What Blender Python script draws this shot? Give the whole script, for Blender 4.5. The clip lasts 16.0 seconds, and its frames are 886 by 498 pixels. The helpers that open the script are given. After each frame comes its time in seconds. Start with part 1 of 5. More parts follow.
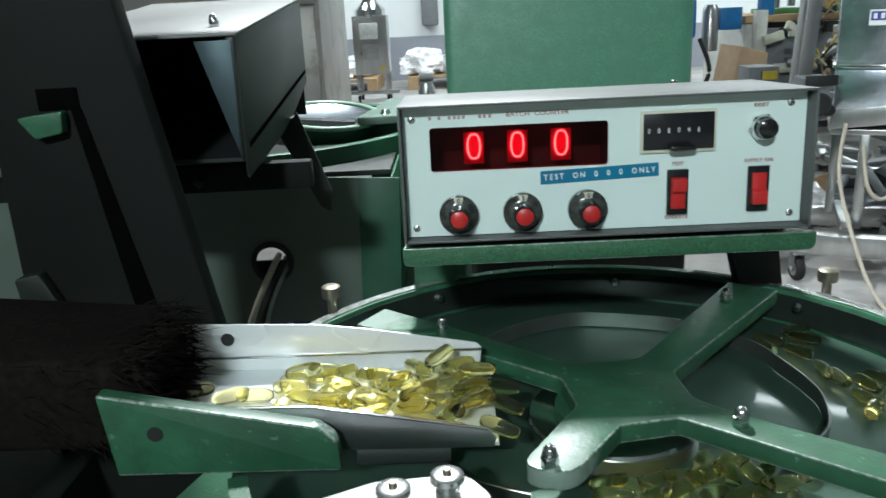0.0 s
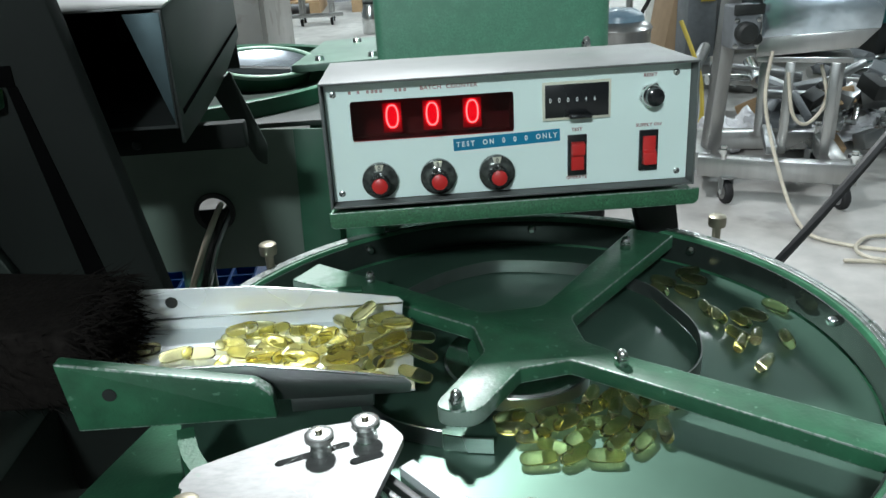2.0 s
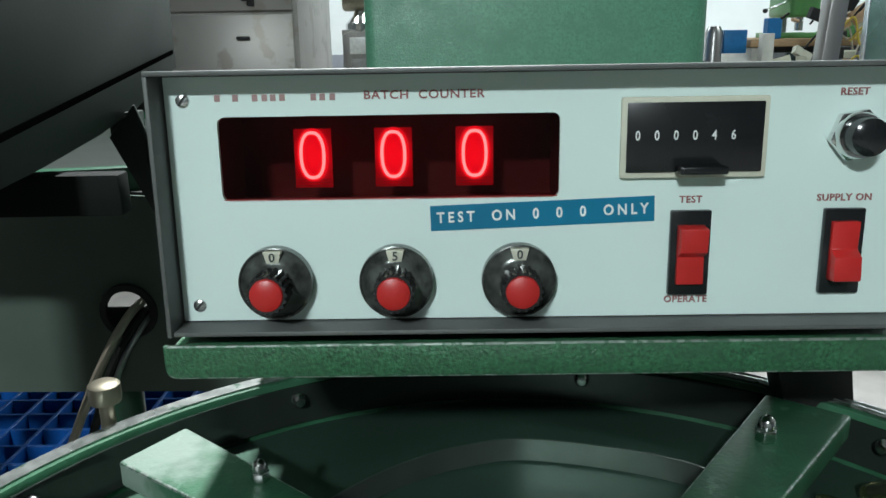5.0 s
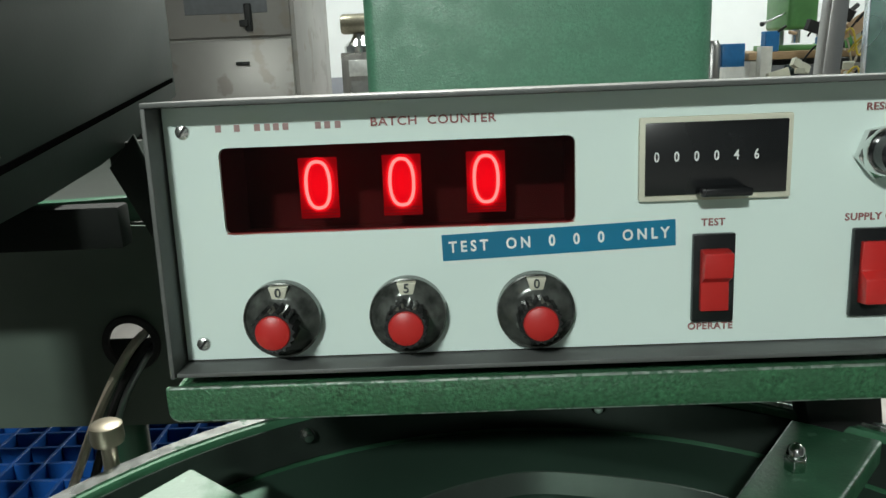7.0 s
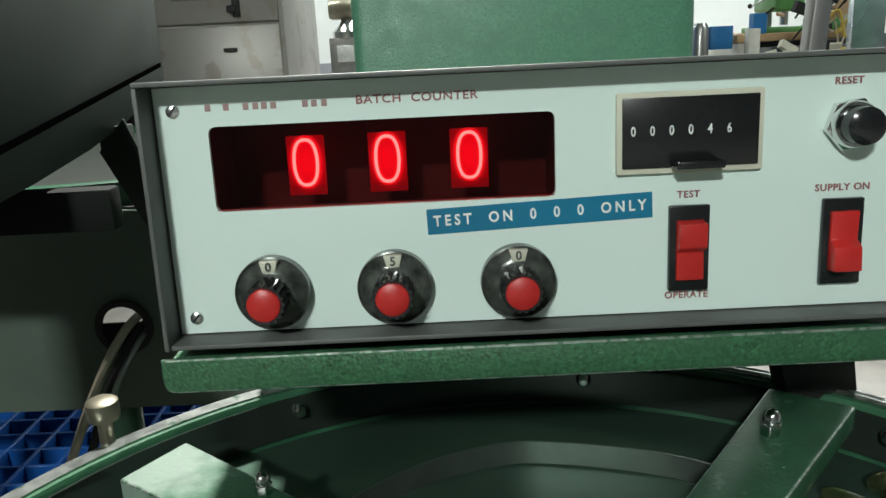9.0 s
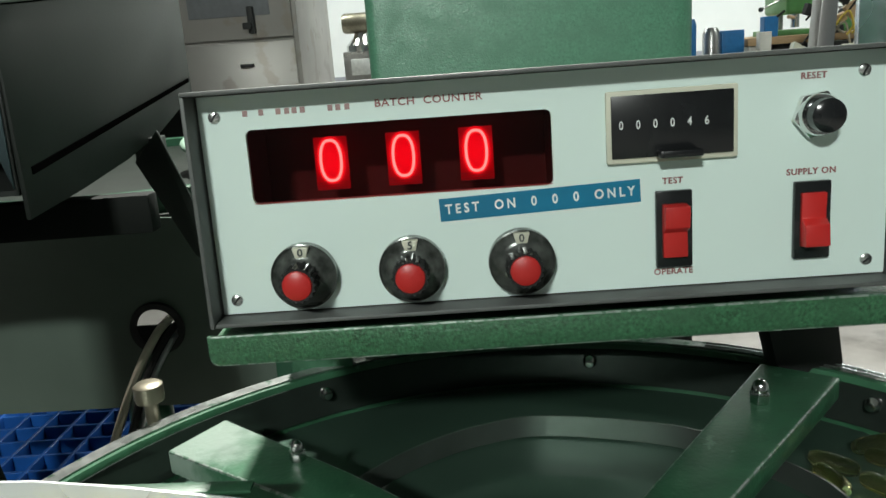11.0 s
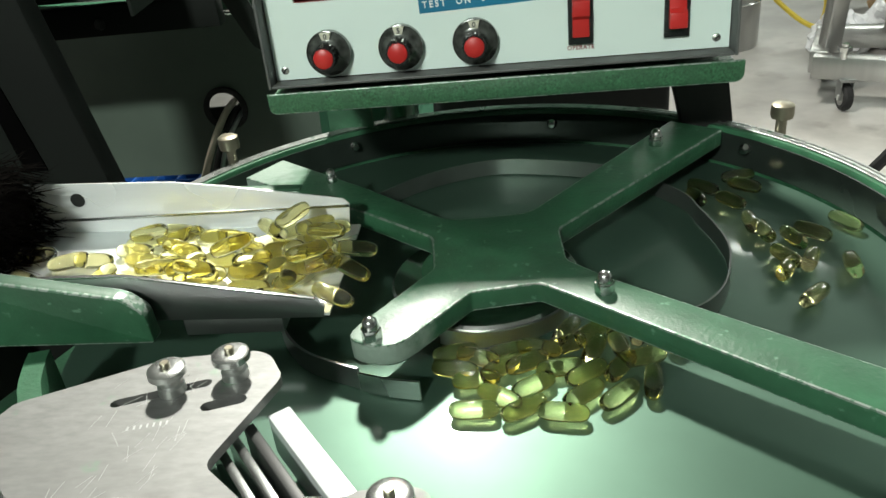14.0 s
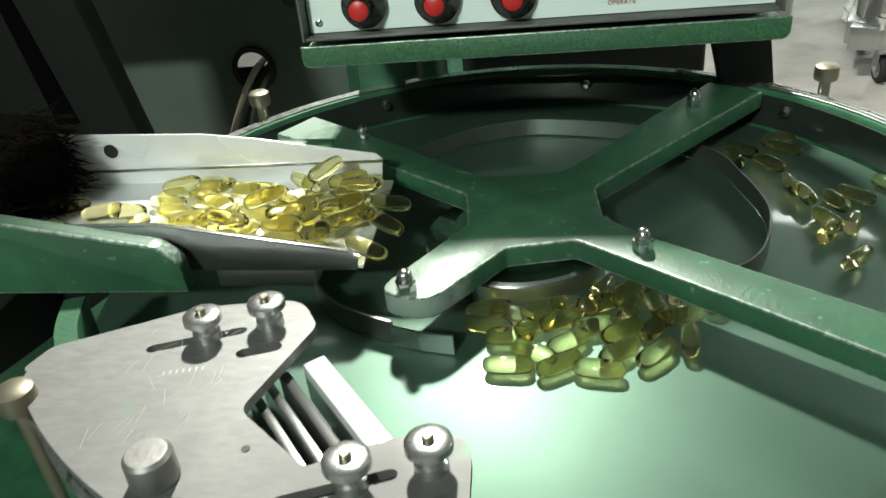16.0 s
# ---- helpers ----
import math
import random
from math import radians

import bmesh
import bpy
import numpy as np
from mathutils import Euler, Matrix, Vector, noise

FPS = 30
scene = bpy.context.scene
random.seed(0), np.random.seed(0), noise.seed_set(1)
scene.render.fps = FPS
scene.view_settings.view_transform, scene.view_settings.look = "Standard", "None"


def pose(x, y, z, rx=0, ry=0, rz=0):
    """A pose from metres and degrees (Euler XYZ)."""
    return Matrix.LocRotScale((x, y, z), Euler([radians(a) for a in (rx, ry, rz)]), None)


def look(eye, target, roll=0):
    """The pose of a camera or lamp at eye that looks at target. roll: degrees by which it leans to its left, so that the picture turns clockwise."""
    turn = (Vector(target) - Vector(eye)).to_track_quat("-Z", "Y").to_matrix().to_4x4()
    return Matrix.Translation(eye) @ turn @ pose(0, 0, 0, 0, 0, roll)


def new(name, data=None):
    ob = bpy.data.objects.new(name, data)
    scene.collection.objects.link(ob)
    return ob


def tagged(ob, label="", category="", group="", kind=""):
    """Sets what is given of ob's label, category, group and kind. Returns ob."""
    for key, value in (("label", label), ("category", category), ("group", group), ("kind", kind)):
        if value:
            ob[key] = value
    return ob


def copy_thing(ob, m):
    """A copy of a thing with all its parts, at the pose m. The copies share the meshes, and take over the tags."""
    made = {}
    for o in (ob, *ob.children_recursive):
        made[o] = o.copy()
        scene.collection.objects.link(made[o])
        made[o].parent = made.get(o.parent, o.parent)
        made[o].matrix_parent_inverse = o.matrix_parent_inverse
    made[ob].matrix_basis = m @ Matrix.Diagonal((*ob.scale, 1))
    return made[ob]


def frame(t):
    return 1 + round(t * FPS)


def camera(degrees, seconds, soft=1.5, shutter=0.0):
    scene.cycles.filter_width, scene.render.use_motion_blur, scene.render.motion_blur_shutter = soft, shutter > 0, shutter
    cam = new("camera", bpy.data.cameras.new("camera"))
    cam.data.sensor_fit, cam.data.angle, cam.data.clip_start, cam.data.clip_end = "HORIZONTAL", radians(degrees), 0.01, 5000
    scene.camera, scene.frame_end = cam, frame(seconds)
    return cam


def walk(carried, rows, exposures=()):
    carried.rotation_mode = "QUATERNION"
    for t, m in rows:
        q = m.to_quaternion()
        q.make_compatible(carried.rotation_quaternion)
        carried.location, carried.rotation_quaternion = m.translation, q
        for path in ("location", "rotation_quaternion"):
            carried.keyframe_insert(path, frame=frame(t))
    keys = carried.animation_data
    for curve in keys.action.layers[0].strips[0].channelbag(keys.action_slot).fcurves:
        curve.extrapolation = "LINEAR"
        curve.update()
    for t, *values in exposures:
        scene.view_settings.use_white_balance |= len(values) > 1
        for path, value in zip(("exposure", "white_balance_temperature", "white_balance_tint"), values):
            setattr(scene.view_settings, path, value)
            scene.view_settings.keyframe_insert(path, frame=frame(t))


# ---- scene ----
cam = camera(59.1, 16.0, shutter=0.35)
PATH = [
    (0, (-0.104, -0.536, 0.749), (-0.138, 1.376, 0.161), -2.8),
    (0.5, (-0.099, -0.545, 0.744), (-0.019, 1.362, 0.147), -1.6),
    (1, (-0.094, -0.548, 0.744), (0.04, 1.359, 0.158), -0.2),
    (1.5, (-0.087, -0.557, 0.769), (0.008, 1.342, 0.148), -0.6),
    (2, (-0.079, -0.58, 0.794), (-0.005, 1.26, 0.012), -3.3),
    (2.5, (-0.074, -0.579, 0.786), (0.017, 1.256, -0.004), -2.5),
    (3, (-0.055, -0.524, 0.757), (0.095, 1.306, -0.036), -0.7),
    (3.5, (-0.05, -0.411, 0.731), (0.147, 1.44, 0.001), 0.4),
    (4, (-0.037, -0.314, 0.705), (-0.003, 1.581, 0.068), -2.6),
    (4.5, (-0.035, -0.287, 0.699), (-0.056, 1.628, 0.123), -0.8),
    (7, (-0.039, -0.267, 0.7), (-0.066, 1.672, 0.21), -2.3),
    (7.5, (-0.038, -0.265, 0.697), (-0.062, 1.67, 0.194), -1.9),
    (8, (-0.035, -0.264, 0.698), (-0.043, 1.672, 0.198), -2.4),
    (8.5, (-0.037, -0.271, 0.698), (-0.04, 1.658, 0.169), -2.6),
    (11, (-0.035, -0.314, 0.697), (-0.083, 1.623, 0.2), -4.2),
    (11.5, (-0.051, -0.425, 0.715), (-0.165, 1.499, 0.181), -2.9),
    (12, (-0.063, -0.534, 0.731), (-0.122, 1.377, 0.145), -5.6),
    (12.5, (-0.045, -0.634, 0.741), (-0.124, 1.258, 0.1), -8.2),
    (13, (-0.002, -0.578, 0.736), (-0.146, 1.264, -0.03), -8.1),
    (13.5, (0.012, -0.508, 0.726), (-0.185, 1.27, -0.168), -5.8),
    (14, (0.015, -0.476, 0.727), (-0.202, 1.268, -0.227), -6.3),
    (14.5, (0.016, -0.451, 0.721), (-0.226, 1.258, -0.288), -6.4),
    (15, (0.014, -0.443, 0.717), (-0.246, 1.246, -0.321), -6.9),
    (15.5, (0.01, -0.446, 0.723), (-0.26, 1.245, -0.31), -6.2),
    (16, (0.007, -0.477, 0.718), (-0.265, 1.227, -0.294), -6.2),
]
EXPOSURES = [(0, 0.0, 5900, 10), (4.5, 0.0, 5950, 10), (7, 0.0, 6500, 10), (8.5, 0.0, 6500, 10), (11, 0.0, 6550, 10), (12.3, 0.06, 6650, 8), (13.2, 0.17, 6700, 8), (16, 0.18, 6680, 7)]
walk(cam, [(t, look(eye, target, roll)) for t, eye, target, roll in PATH], EXPOSURES)

# ---- light ----
world = bpy.data.worlds.new("world")
scene.world = world
world.use_nodes = True
world.node_tree.nodes["Background"].inputs[0].default_value = (0.75, 0.85, 0.9, 1)
world.node_tree.nodes["Background"].inputs[1].default_value = 0.03


def lamp(eye, target, sx, sy, watts, colour=(0.93, 1.0, 0.95)):
    data = bpy.data.lights.new("assumed_lamp", "AREA")
    data.shape, data.size, data.size_y, data.energy, data.color = "RECTANGLE", sx, sy, watts, colour
    ob = new("assumed_lamp", data)
    ob.matrix_world = look(eye, target)
    return ob


# first lamp follows the dial shadows; the other four are unseen, added fill
LAMPS = [((-1.0, -3.8, 2.95), 0.4, 0.2, 142), ((4.3, 2.4, 3.02), 1.8, 0.5, 90),
         ((0.8, 6.3, 3.02), 2.2, 0.5, 92), ((-2.4, 6.3, 3.02), 2.2, 0.5, 92), ((3.6, 6.3, 3.02), 2.2, 0.5, 92)]
WORK = (-0.185, 0.82, 1.76)  # hanging work lamp behind the counter
lamp(WORK, (-0.10, -0.15, 0.5), 0.10, 0.10, 59, (1.0, 0.99, 0.93))
for spot, sx, sy, watts in LAMPS:
    lamp(spot, (0, 0, 0.6) if spot[1] < 0 else (spot[0], spot[1] + 0.0001, 0), sx, sy, watts)

# ---- materials ----


def material(name, base, rough=0.5, metal=0.0, grain=40.0, vary=0.12, stain=0.1, bump=0.0, bump_scale=300.0, coat=0.0, wear=None, wear_at=0.66, wear_scale=18.0, streak=None, rough_vary=0.1, **more):
    """Base colour with fine grain, broad stains, relief and optional worn patches."""
    m = bpy.data.materials.new(name)
    m.use_nodes = True
    nt = m.node_tree
    b = nt.nodes["Principled BSDF"]
    co = nt.nodes.new("ShaderNodeTexCoord")
    src = co.outputs["Object"]
    if streak:
        mp = nt.nodes.new("ShaderNodeMapping")
        mp.inputs["Scale"].default_value = streak
        nt.links.new(src, mp.inputs[0])
        src_fine = mp.outputs[0]
    else:
        src_fine = src

    def tex(scale, detail, vec):
        n = nt.nodes.new("ShaderNodeTexNoise")
        n.inputs["Scale"].default_value, n.inputs["Detail"].default_value = scale, detail
        nt.links.new(vec, n.inputs["Vector"])
        return n.outputs["Fac"]

    def mix(kind, fac, a, c):
        n = nt.nodes.new("ShaderNodeMix")
        n.data_type, n.blend_type = "RGBA", kind
        for sock, val in ((0, fac), (6, a), (7, c)):
            if isinstance(val, (int, float)):
                n.inputs[sock].default_value = val
            elif isinstance(val, tuple):
                n.inputs[sock].default_value = (*val, 1)
            else:
                nt.links.new(val, n.inputs[sock])
        return n.outputs[2]

    def remap(val, lo, hi, a, c):
        n = nt.nodes.new("ShaderNodeMapRange")
        for k, v in ((1, lo), (2, hi), (3, a), (4, c)):
            n.inputs[k].default_value = v
        nt.links.new(val, n.inputs[0])
        return n.outputs[0]

    fine, broad = tex(grain, 4, src_fine), tex(grain / 9, 3, src)
    col = mix("MIX", remap(fine, 0.3, 0.7, 0, 1), tuple(c * (1 - vary) for c in base), tuple(min(1, c * (1 + vary)) for c in base))
    col = mix("MIX", remap(broad, 0.4, 0.75, 0, 1), col, tuple(c * (1 - 2.2 * stain) for c in base))
    if wear:
        w = remap(tex(wear_scale, 9, src), wear_at, wear_at + 0.05, 0, 0.8)
        col = mix("MIX", w, col, wear)
    nt.links.new(col, b.inputs["Base Color"])
    nt.links.new(remap(broad, 0.3, 0.7, max(0.02, rough - rough_vary), min(1, rough + rough_vary)), b.inputs["Roughness"])
    b.inputs["Metallic"].default_value = metal
    b.inputs["Coat Weight"].default_value = coat
    if bump:
        bp = nt.nodes.new("ShaderNodeBump")
        bp.inputs["Strength"].default_value, bp.inputs["Distance"].default_value = bump, 0.001
        nt.links.new(tex(bump_scale, 2, src_fine if streak else src), bp.inputs["Height"])
        nt.links.new(bp.outputs[0], b.inputs["Normal"])
    for key, val in more.items():
        b.inputs[key.replace("_", " ")].default_value = val
    return m


def glowing(name, colour, strength, base=(0.02, 0, 0)):
    m = bpy.data.materials.new(name)
    m.use_nodes = True
    b = m.node_tree.nodes["Principled BSDF"]
    b.inputs["Base Color"].default_value = (*base, 1)
    b.inputs["Emission Color"].default_value = (*colour, 1)
    b.inputs["Emission Strength"].default_value = strength
    return m


GREEN = (0.088, 0.235, 0.150)
hammer = material("hammered_green", GREEN, 0.40, grain=480, vary=0.2, stain=0.06, bump=0.3, bump_scale=650)
shelf_green = material("hammered_shelf_green", (0.038, 0.125, 0.06), 0.42, grain=650, vary=0.5, stain=0.08, bump=0.6, bump_scale=800)
paint = material("green_paint", (0.028, 0.112, 0.055), 0.44, grain=60, vary=0.28, stain=0.2, bump=0.25, bump_scale=420, wear=(0.085, 0.185, 0.12), wear_at=0.66, wear_scale=150)
worn = material("worn_green_edge", (0.30, 0.36, 0.32), 0.4, 0.5, grain=200, vary=0.4, stain=0.2, bump=0.3, bump_scale=240, wear=(0.06, 0.15, 0.09), wear_at=0.5, wear_scale=320)
# darkgreen, hopper_green and post_green hold hopper-side shade in their base colour
darkgreen = material("dark_green_paint", (0.0125, 0.019, 0.0145), 0.5, grain=30, vary=0.15, stain=0.15, bump=0.1)
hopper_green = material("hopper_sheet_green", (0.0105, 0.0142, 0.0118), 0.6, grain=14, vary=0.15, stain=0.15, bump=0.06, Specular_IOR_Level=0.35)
# near-black for raised strips that stand in for shade in slits and grooves
pit_black = material("gap_shade_black", (0.0025, 0.0025, 0.0025), 0.9, Specular_IOR_Level=0.0)
post_green = material("post_shade_green", (0.0060, 0.0080, 0.0066), 0.75, grain=14, vary=0.2, stain=0.2, Specular_IOR_Level=0.2)
cabinet_green = material("cabinet_dark_green", (0.080, 0.108, 0.087), 0.45, grain=12, vary=0.12, stain=0.12, bump=0.06)
deepgreen = material("deep_green_paint", (0.024, 0.085, 0.048), 0.42, grain=30, vary=0.15, stain=0.15, bump=0.1)
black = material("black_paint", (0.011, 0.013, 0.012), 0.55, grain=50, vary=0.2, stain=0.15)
rubber = material("black_rubber", (0.009, 0.009, 0.0095), 0.7, grain=80, vary=0.3, stain=0.1)
bristle = material("black_bristle", (0.0095, 0.008, 0.007), 0.95, grain=200, vary=0.4, stain=0.1, bump=0.8, Specular_IOR_Level=0.05)
steel = material("brushed_steel", (0.62, 0.64, 0.63), 0.27, 1.0, grain=60, vary=0.06, stain=0.05, bump=0.06, bump_scale=90, streak=(1, 12, 12))
plate_metal = material("scratched_aluminium", (0.19, 0.193, 0.188), 0.58, 0.62, grain=70, vary=0.14, stain=0.12, bump=0.05, bump_scale=120, streak=(2, 5, 5), wear=(0.13, 0.21, 0.15), wear_at=0.62, wear_scale=40)
knob_steel = material("dull_knob_steel", (0.30, 0.30, 0.29), 0.5, 0.9, grain=60, vary=0.2, stain=0.2, bump=0.2)
nut_steel = material("pale_nut_steel", (0.6, 0.62, 0.6), 0.25, 0.95, grain=90, vary=0.1, stain=0.08, bump=0.2)
scratch_mat = material("pale_scratch", (0.38, 0.40, 0.385), 0.5, 0.3)
bowl_green = material("pale_bowl_green", (0.20, 0.30, 0.23), 0.4, grain=40)
table_green = material("pale_table_green", (0.10, 0.155, 0.122), 0.4, grain=40, vary=0.2, stain=0.2)
chrome = material("bright_steel", (0.7, 0.71, 0.7), 0.16, 1.0, grain=60, vary=0.06, stain=0.06)
band_steel = material("dark_band_steel", (0.22, 0.245, 0.23), 0.42, 0.9, grain=30, vary=0.12, stain=0.2)
dull = material("dull_steel", (0.42, 0.43, 0.43), 0.42, 1.0, grain=20, vary=0.12, stain=0.15, bump=0.1)
satin = material("satin_sheet_steel", (0.43, 0.43, 0.42), 0.32, 0.9, grain=8, vary=0.12, stain=0.16, bump=0.06, streak=(4, 4, 0.6))
stained_steel = material("stained_sheet_steel", (0.385, 0.37, 0.345), 0.45, 0.6, grain=5, vary=0.08, stain=0.2, bump=0.04, wear=(0.27, 0.245, 0.215), wear_at=0.56, wear_scale=7)
# blue tint and mottling stand in for reflections in the sheet
mirror_steel = material("polished_sheet_steel", (0.60, 0.68, 0.74), 0.27, 1.0, grain=16, vary=0.3, stain=0.28, bump=1.0, bump_scale=30)
old_brass = material("tarnished_brass", (0.27, 0.25, 0.19), 0.45, 0.9, grain=60, vary=0.15, stain=0.15)
tray_steel = material("tray_sheet_steel", (0.80, 0.85, 0.85), 0.30, 0.45, grain=50, vary=0.05, stain=0.05, bump=0.05, bump_scale=90, streak=(1, 12, 12))
# paler copy of the tray sheet, holding the back side's glare in its colour
tray_glare = material("glare_pale_tray_sheet", (0.84, 0.88, 0.88), 0.24, 0.30, grain=50, vary=0.04, stain=0.04, bump=0.04, bump_scale=90, streak=(1, 12, 12), rough_vary=0.05)
brass = material("brass", (0.42, 0.3, 0.12), 0.4, 1.0, grain=80)
# two bracket arms pale towards their ends: lamp light painted in, plus rubbed-bare paint
spider_paint = paint.copy()
spider_paint.name = "glare_rubbed_green"
nt = spider_paint.node_tree
co = nt.nodes.new("ShaderNodeTexCoord")
gap = nt.nodes.new("ShaderNodeVectorMath")
gap.operation = "DISTANCE"
gap.inputs[1].default_value = (-0.075, -0.19, 0.518)
scr = nt.nodes.new("ShaderNodeTexNoise")
scr.inputs["Scale"].default_value, scr.inputs["Detail"].default_value = 90, 8
add = nt.nodes.new("ShaderNodeMath")
add.operation = "MULTIPLY_ADD"
add.inputs[1].default_value = 0.05
ramp = nt.nodes.new("ShaderNodeMapRange")
for k, v in ((1, 0.06), (2, 0.085), (3, 0.5), (4, 0.0)):
    ramp.inputs[k].default_value = v
bare = nt.nodes.new("ShaderNodeMix")
bare.data_type = "RGBA"
bare.inputs[7].default_value = (0.36, 0.42, 0.38, 1)
body = nt.nodes["Principled BSDF"]
nt.links.new(body.inputs["Base Color"].links[0].from_socket, bare.inputs[6])
nt.links.new(co.outputs["Object"], gap.inputs[0])
nt.links.new(co.outputs["Object"], scr.inputs["Vector"])
nt.links.new(scr.outputs["Fac"], add.inputs[0])
gap_b = nt.nodes.new("ShaderNodeVectorMath")
gap_b.operation = "DISTANCE"
gap_b.inputs[1].default_value = (-0.186, 0.052, 0.518)
nt.links.new(co.outputs["Object"], gap_b.inputs[0])
least = nt.nodes.new("ShaderNodeMath")
least.operation = "MINIMUM"
nt.links.new(gap.outputs["Value"], least.inputs[0])
nt.links.new(gap_b.outputs["Value"], least.inputs[1])
nt.links.new(least.outputs[0], add.inputs[2])
nt.links.new(add.outputs[0], ramp.inputs[0])
nt.links.new(ramp.outputs[0], bare.inputs[0])
nt.links.new(bare.outputs[2], body.inputs["Base Color"])
disc_mat = material("turntable_green", (0.060, 0.122, 0.087), 0.52, 0.64, coat=0.22, Coat_Roughness=0.07, Specular_IOR_Level=0.8, grain=25, vary=0.06, stain=0.06, rough_vary=0.05)
lid_grey = material("pale_grey_lid_paint", (0.14, 0.147, 0.14), 0.5, grain=30, vary=0.1, stain=0.12)
greybox = material("grey_enamel", (0.105, 0.112, 0.107), 0.5, 0.1, grain=60, vary=0.08, stain=0.1, bump=0.1)
panel_white = material("pale_panel_enamel", (0.655, 0.78, 0.735), 0.45, grain=15, vary=0.02, stain=0.02, rough_vary=0.05)
window_mat = bpy.data.materials.new("dark_red_acrylic")
window_mat.use_nodes = True
nt = window_mat.node_tree
clear = nt.nodes.new("ShaderNodeBsdfTransparent")
clear.inputs[0].default_value = (0.92, 0.55, 0.55, 1)
shine = nt.nodes.new("ShaderNodeBsdfGlossy")
shine.inputs["Roughness"].default_value = 0.06
shine.inputs[0].default_value = (0.7, 0.7, 0.7, 1)
edge_gloss = nt.nodes.new("ShaderNodeFresnel")
edge_gloss.inputs[0].default_value = 1.3
both = nt.nodes.new("ShaderNodeMixShader")
nt.links.new(edge_gloss.outputs[0], both.inputs[0])
nt.links.new(clear.outputs[0], both.inputs[1])
nt.links.new(shine.outputs[0], both.inputs[2])
nt.links.new(both.outputs[0], nt.nodes["Material Output"].inputs[0])
cream = material("cream_plastic", (0.62, 0.62, 0.5), 0.45, grain=50, vary=0.05)
black_plastic = material("black_plastic", (0.012, 0.013, 0.014), 0.25, grain=60, vary=0.2)
liner_mat = material("glossy_grey_green_liner", (0.020, 0.027, 0.023), 0.05, 0.0, grain=60, vary=0.2, rough_vary=0.02)
rim_metal = material("bare_rim_metal", (0.40, 0.43, 0.41), 0.32, 0.85, grain=160, vary=0.3, stain=0.2, bump=0.2, bump_scale=240, wear=(0.06, 0.15, 0.09), wear_at=0.60, wear_scale=120)
gloss_black = material("glossy_black_plastic", (0.010, 0.010, 0.011), 0.14, grain=60, vary=0.2)
smoke_dial = material("smoked_dial", (0.105, 0.115, 0.105), 0.22, 0.5, grain=200, vary=0.6, stain=0.25)
red_plastic = material("red_plastic", (0.5, 0.02, 0.018), 0.42, grain=60, vary=0.06)
red_ink = material("dark_red_ink", (0.28, 0.11, 0.105), 0.6)
display_dark = material("dark_red_display_case", (0.028, 0.014, 0.015), 0.5, grain=40, vary=0.3, stain=0.25)
faded_ink = material("faded_red_ink", (0.34, 0.22, 0.21), 0.6)
white_ink = material("white_ink", (0.8, 0.82, 0.8), 0.5)
dark_ink = material("dark_ink", (0.04, 0.05, 0.05), 0.6)
blue_tape = material("blue_tape", (0.006, 0.17, 0.30), 0.35, grain=80, vary=0.08)
concrete = material("concrete_floor", (0.42, 0.405, 0.38), 0.5, grain=12, vary=0.16, stain=0.2, bump=0.15, bump_scale=60, wear=(0.27, 0.255, 0.235), wear_at=0.6, wear_scale=3.5)
dark_strip = material("dull_dark_strip", (0.055, 0.082, 0.090), 0.4, 0.7, grain=40, vary=0.2, stain=0.2)
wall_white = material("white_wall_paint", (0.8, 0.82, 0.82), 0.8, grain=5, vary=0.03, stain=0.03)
# ceiling and all but the north wall are greyed to cut bounced light
ceiling_grey = material("low_bounce_ceiling_grey", (0.30, 0.32, 0.31), 0.8, grain=5, vary=0.05, stain=0.08)
wall_dim = material("low_bounce_wall_grey", (0.25, 0.27, 0.27), 0.8, grain=5, vary=0.04, stain=0.06)
wall_grey = material("grey_dado_paint", (0.3, 0.31, 0.35), 0.7, grain=5, vary=0.06, stain=0.06)
wood = material("pallet_wood", (0.42, 0.28, 0.15), 0.7, grain=20, vary=0.2, stain=0.15, streak=(1, 9, 9))
card = material("cardboard", (0.48, 0.33, 0.2), 0.8, grain=20, vary=0.1)
film_wrap = material("clear_film", (0.8, 0.8, 0.82), 0.25, grain=20, vary=0.1)
blue_plastic = material("blue_pallet_plastic", (0.01, 0.09, 0.36), 0.4, grain=30, vary=0.12)
cable_white = material("cream_cable", (0.55, 0.5, 0.4), 0.5, grain=60)
cable_yellow = material("yellow_cable", (0.6, 0.45, 0.05), 0.5)
machine_green = material("drill_green", (0.09, 0.26, 0.08), 0.4, grain=40)
blue_paint = material("blue_paint", (0.02, 0.16, 0.4), 0.4, grain=40)
teal_paint = material("teal_paint", (0.01, 0.11, 0.11), 0.4, grain=40)
grey_paint = material("grey_paint", (0.16, 0.17, 0.18), 0.5, grain=40)
offwhite = material("offwhite_paint", (0.6, 0.6, 0.55), 0.5, grain=20)
gel = material("yellow_softgel", (0.985, 0.915, 0.48), 0.03, grain=80, vary=0.02, stain=0.03, rough_vary=0.02, Transmission_Weight=1.0, IOR=1.34, coat=0.6)
nixie_glow = glowing("nixie_digit_glow", (1.0, 0.22, 0.20), 5.0)
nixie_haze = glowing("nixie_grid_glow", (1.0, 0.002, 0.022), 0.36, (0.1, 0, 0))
nixie_core = glowing("nixie_core_glow", (1.0, 0.012, 0.035), 0.85, (0.1, 0, 0))
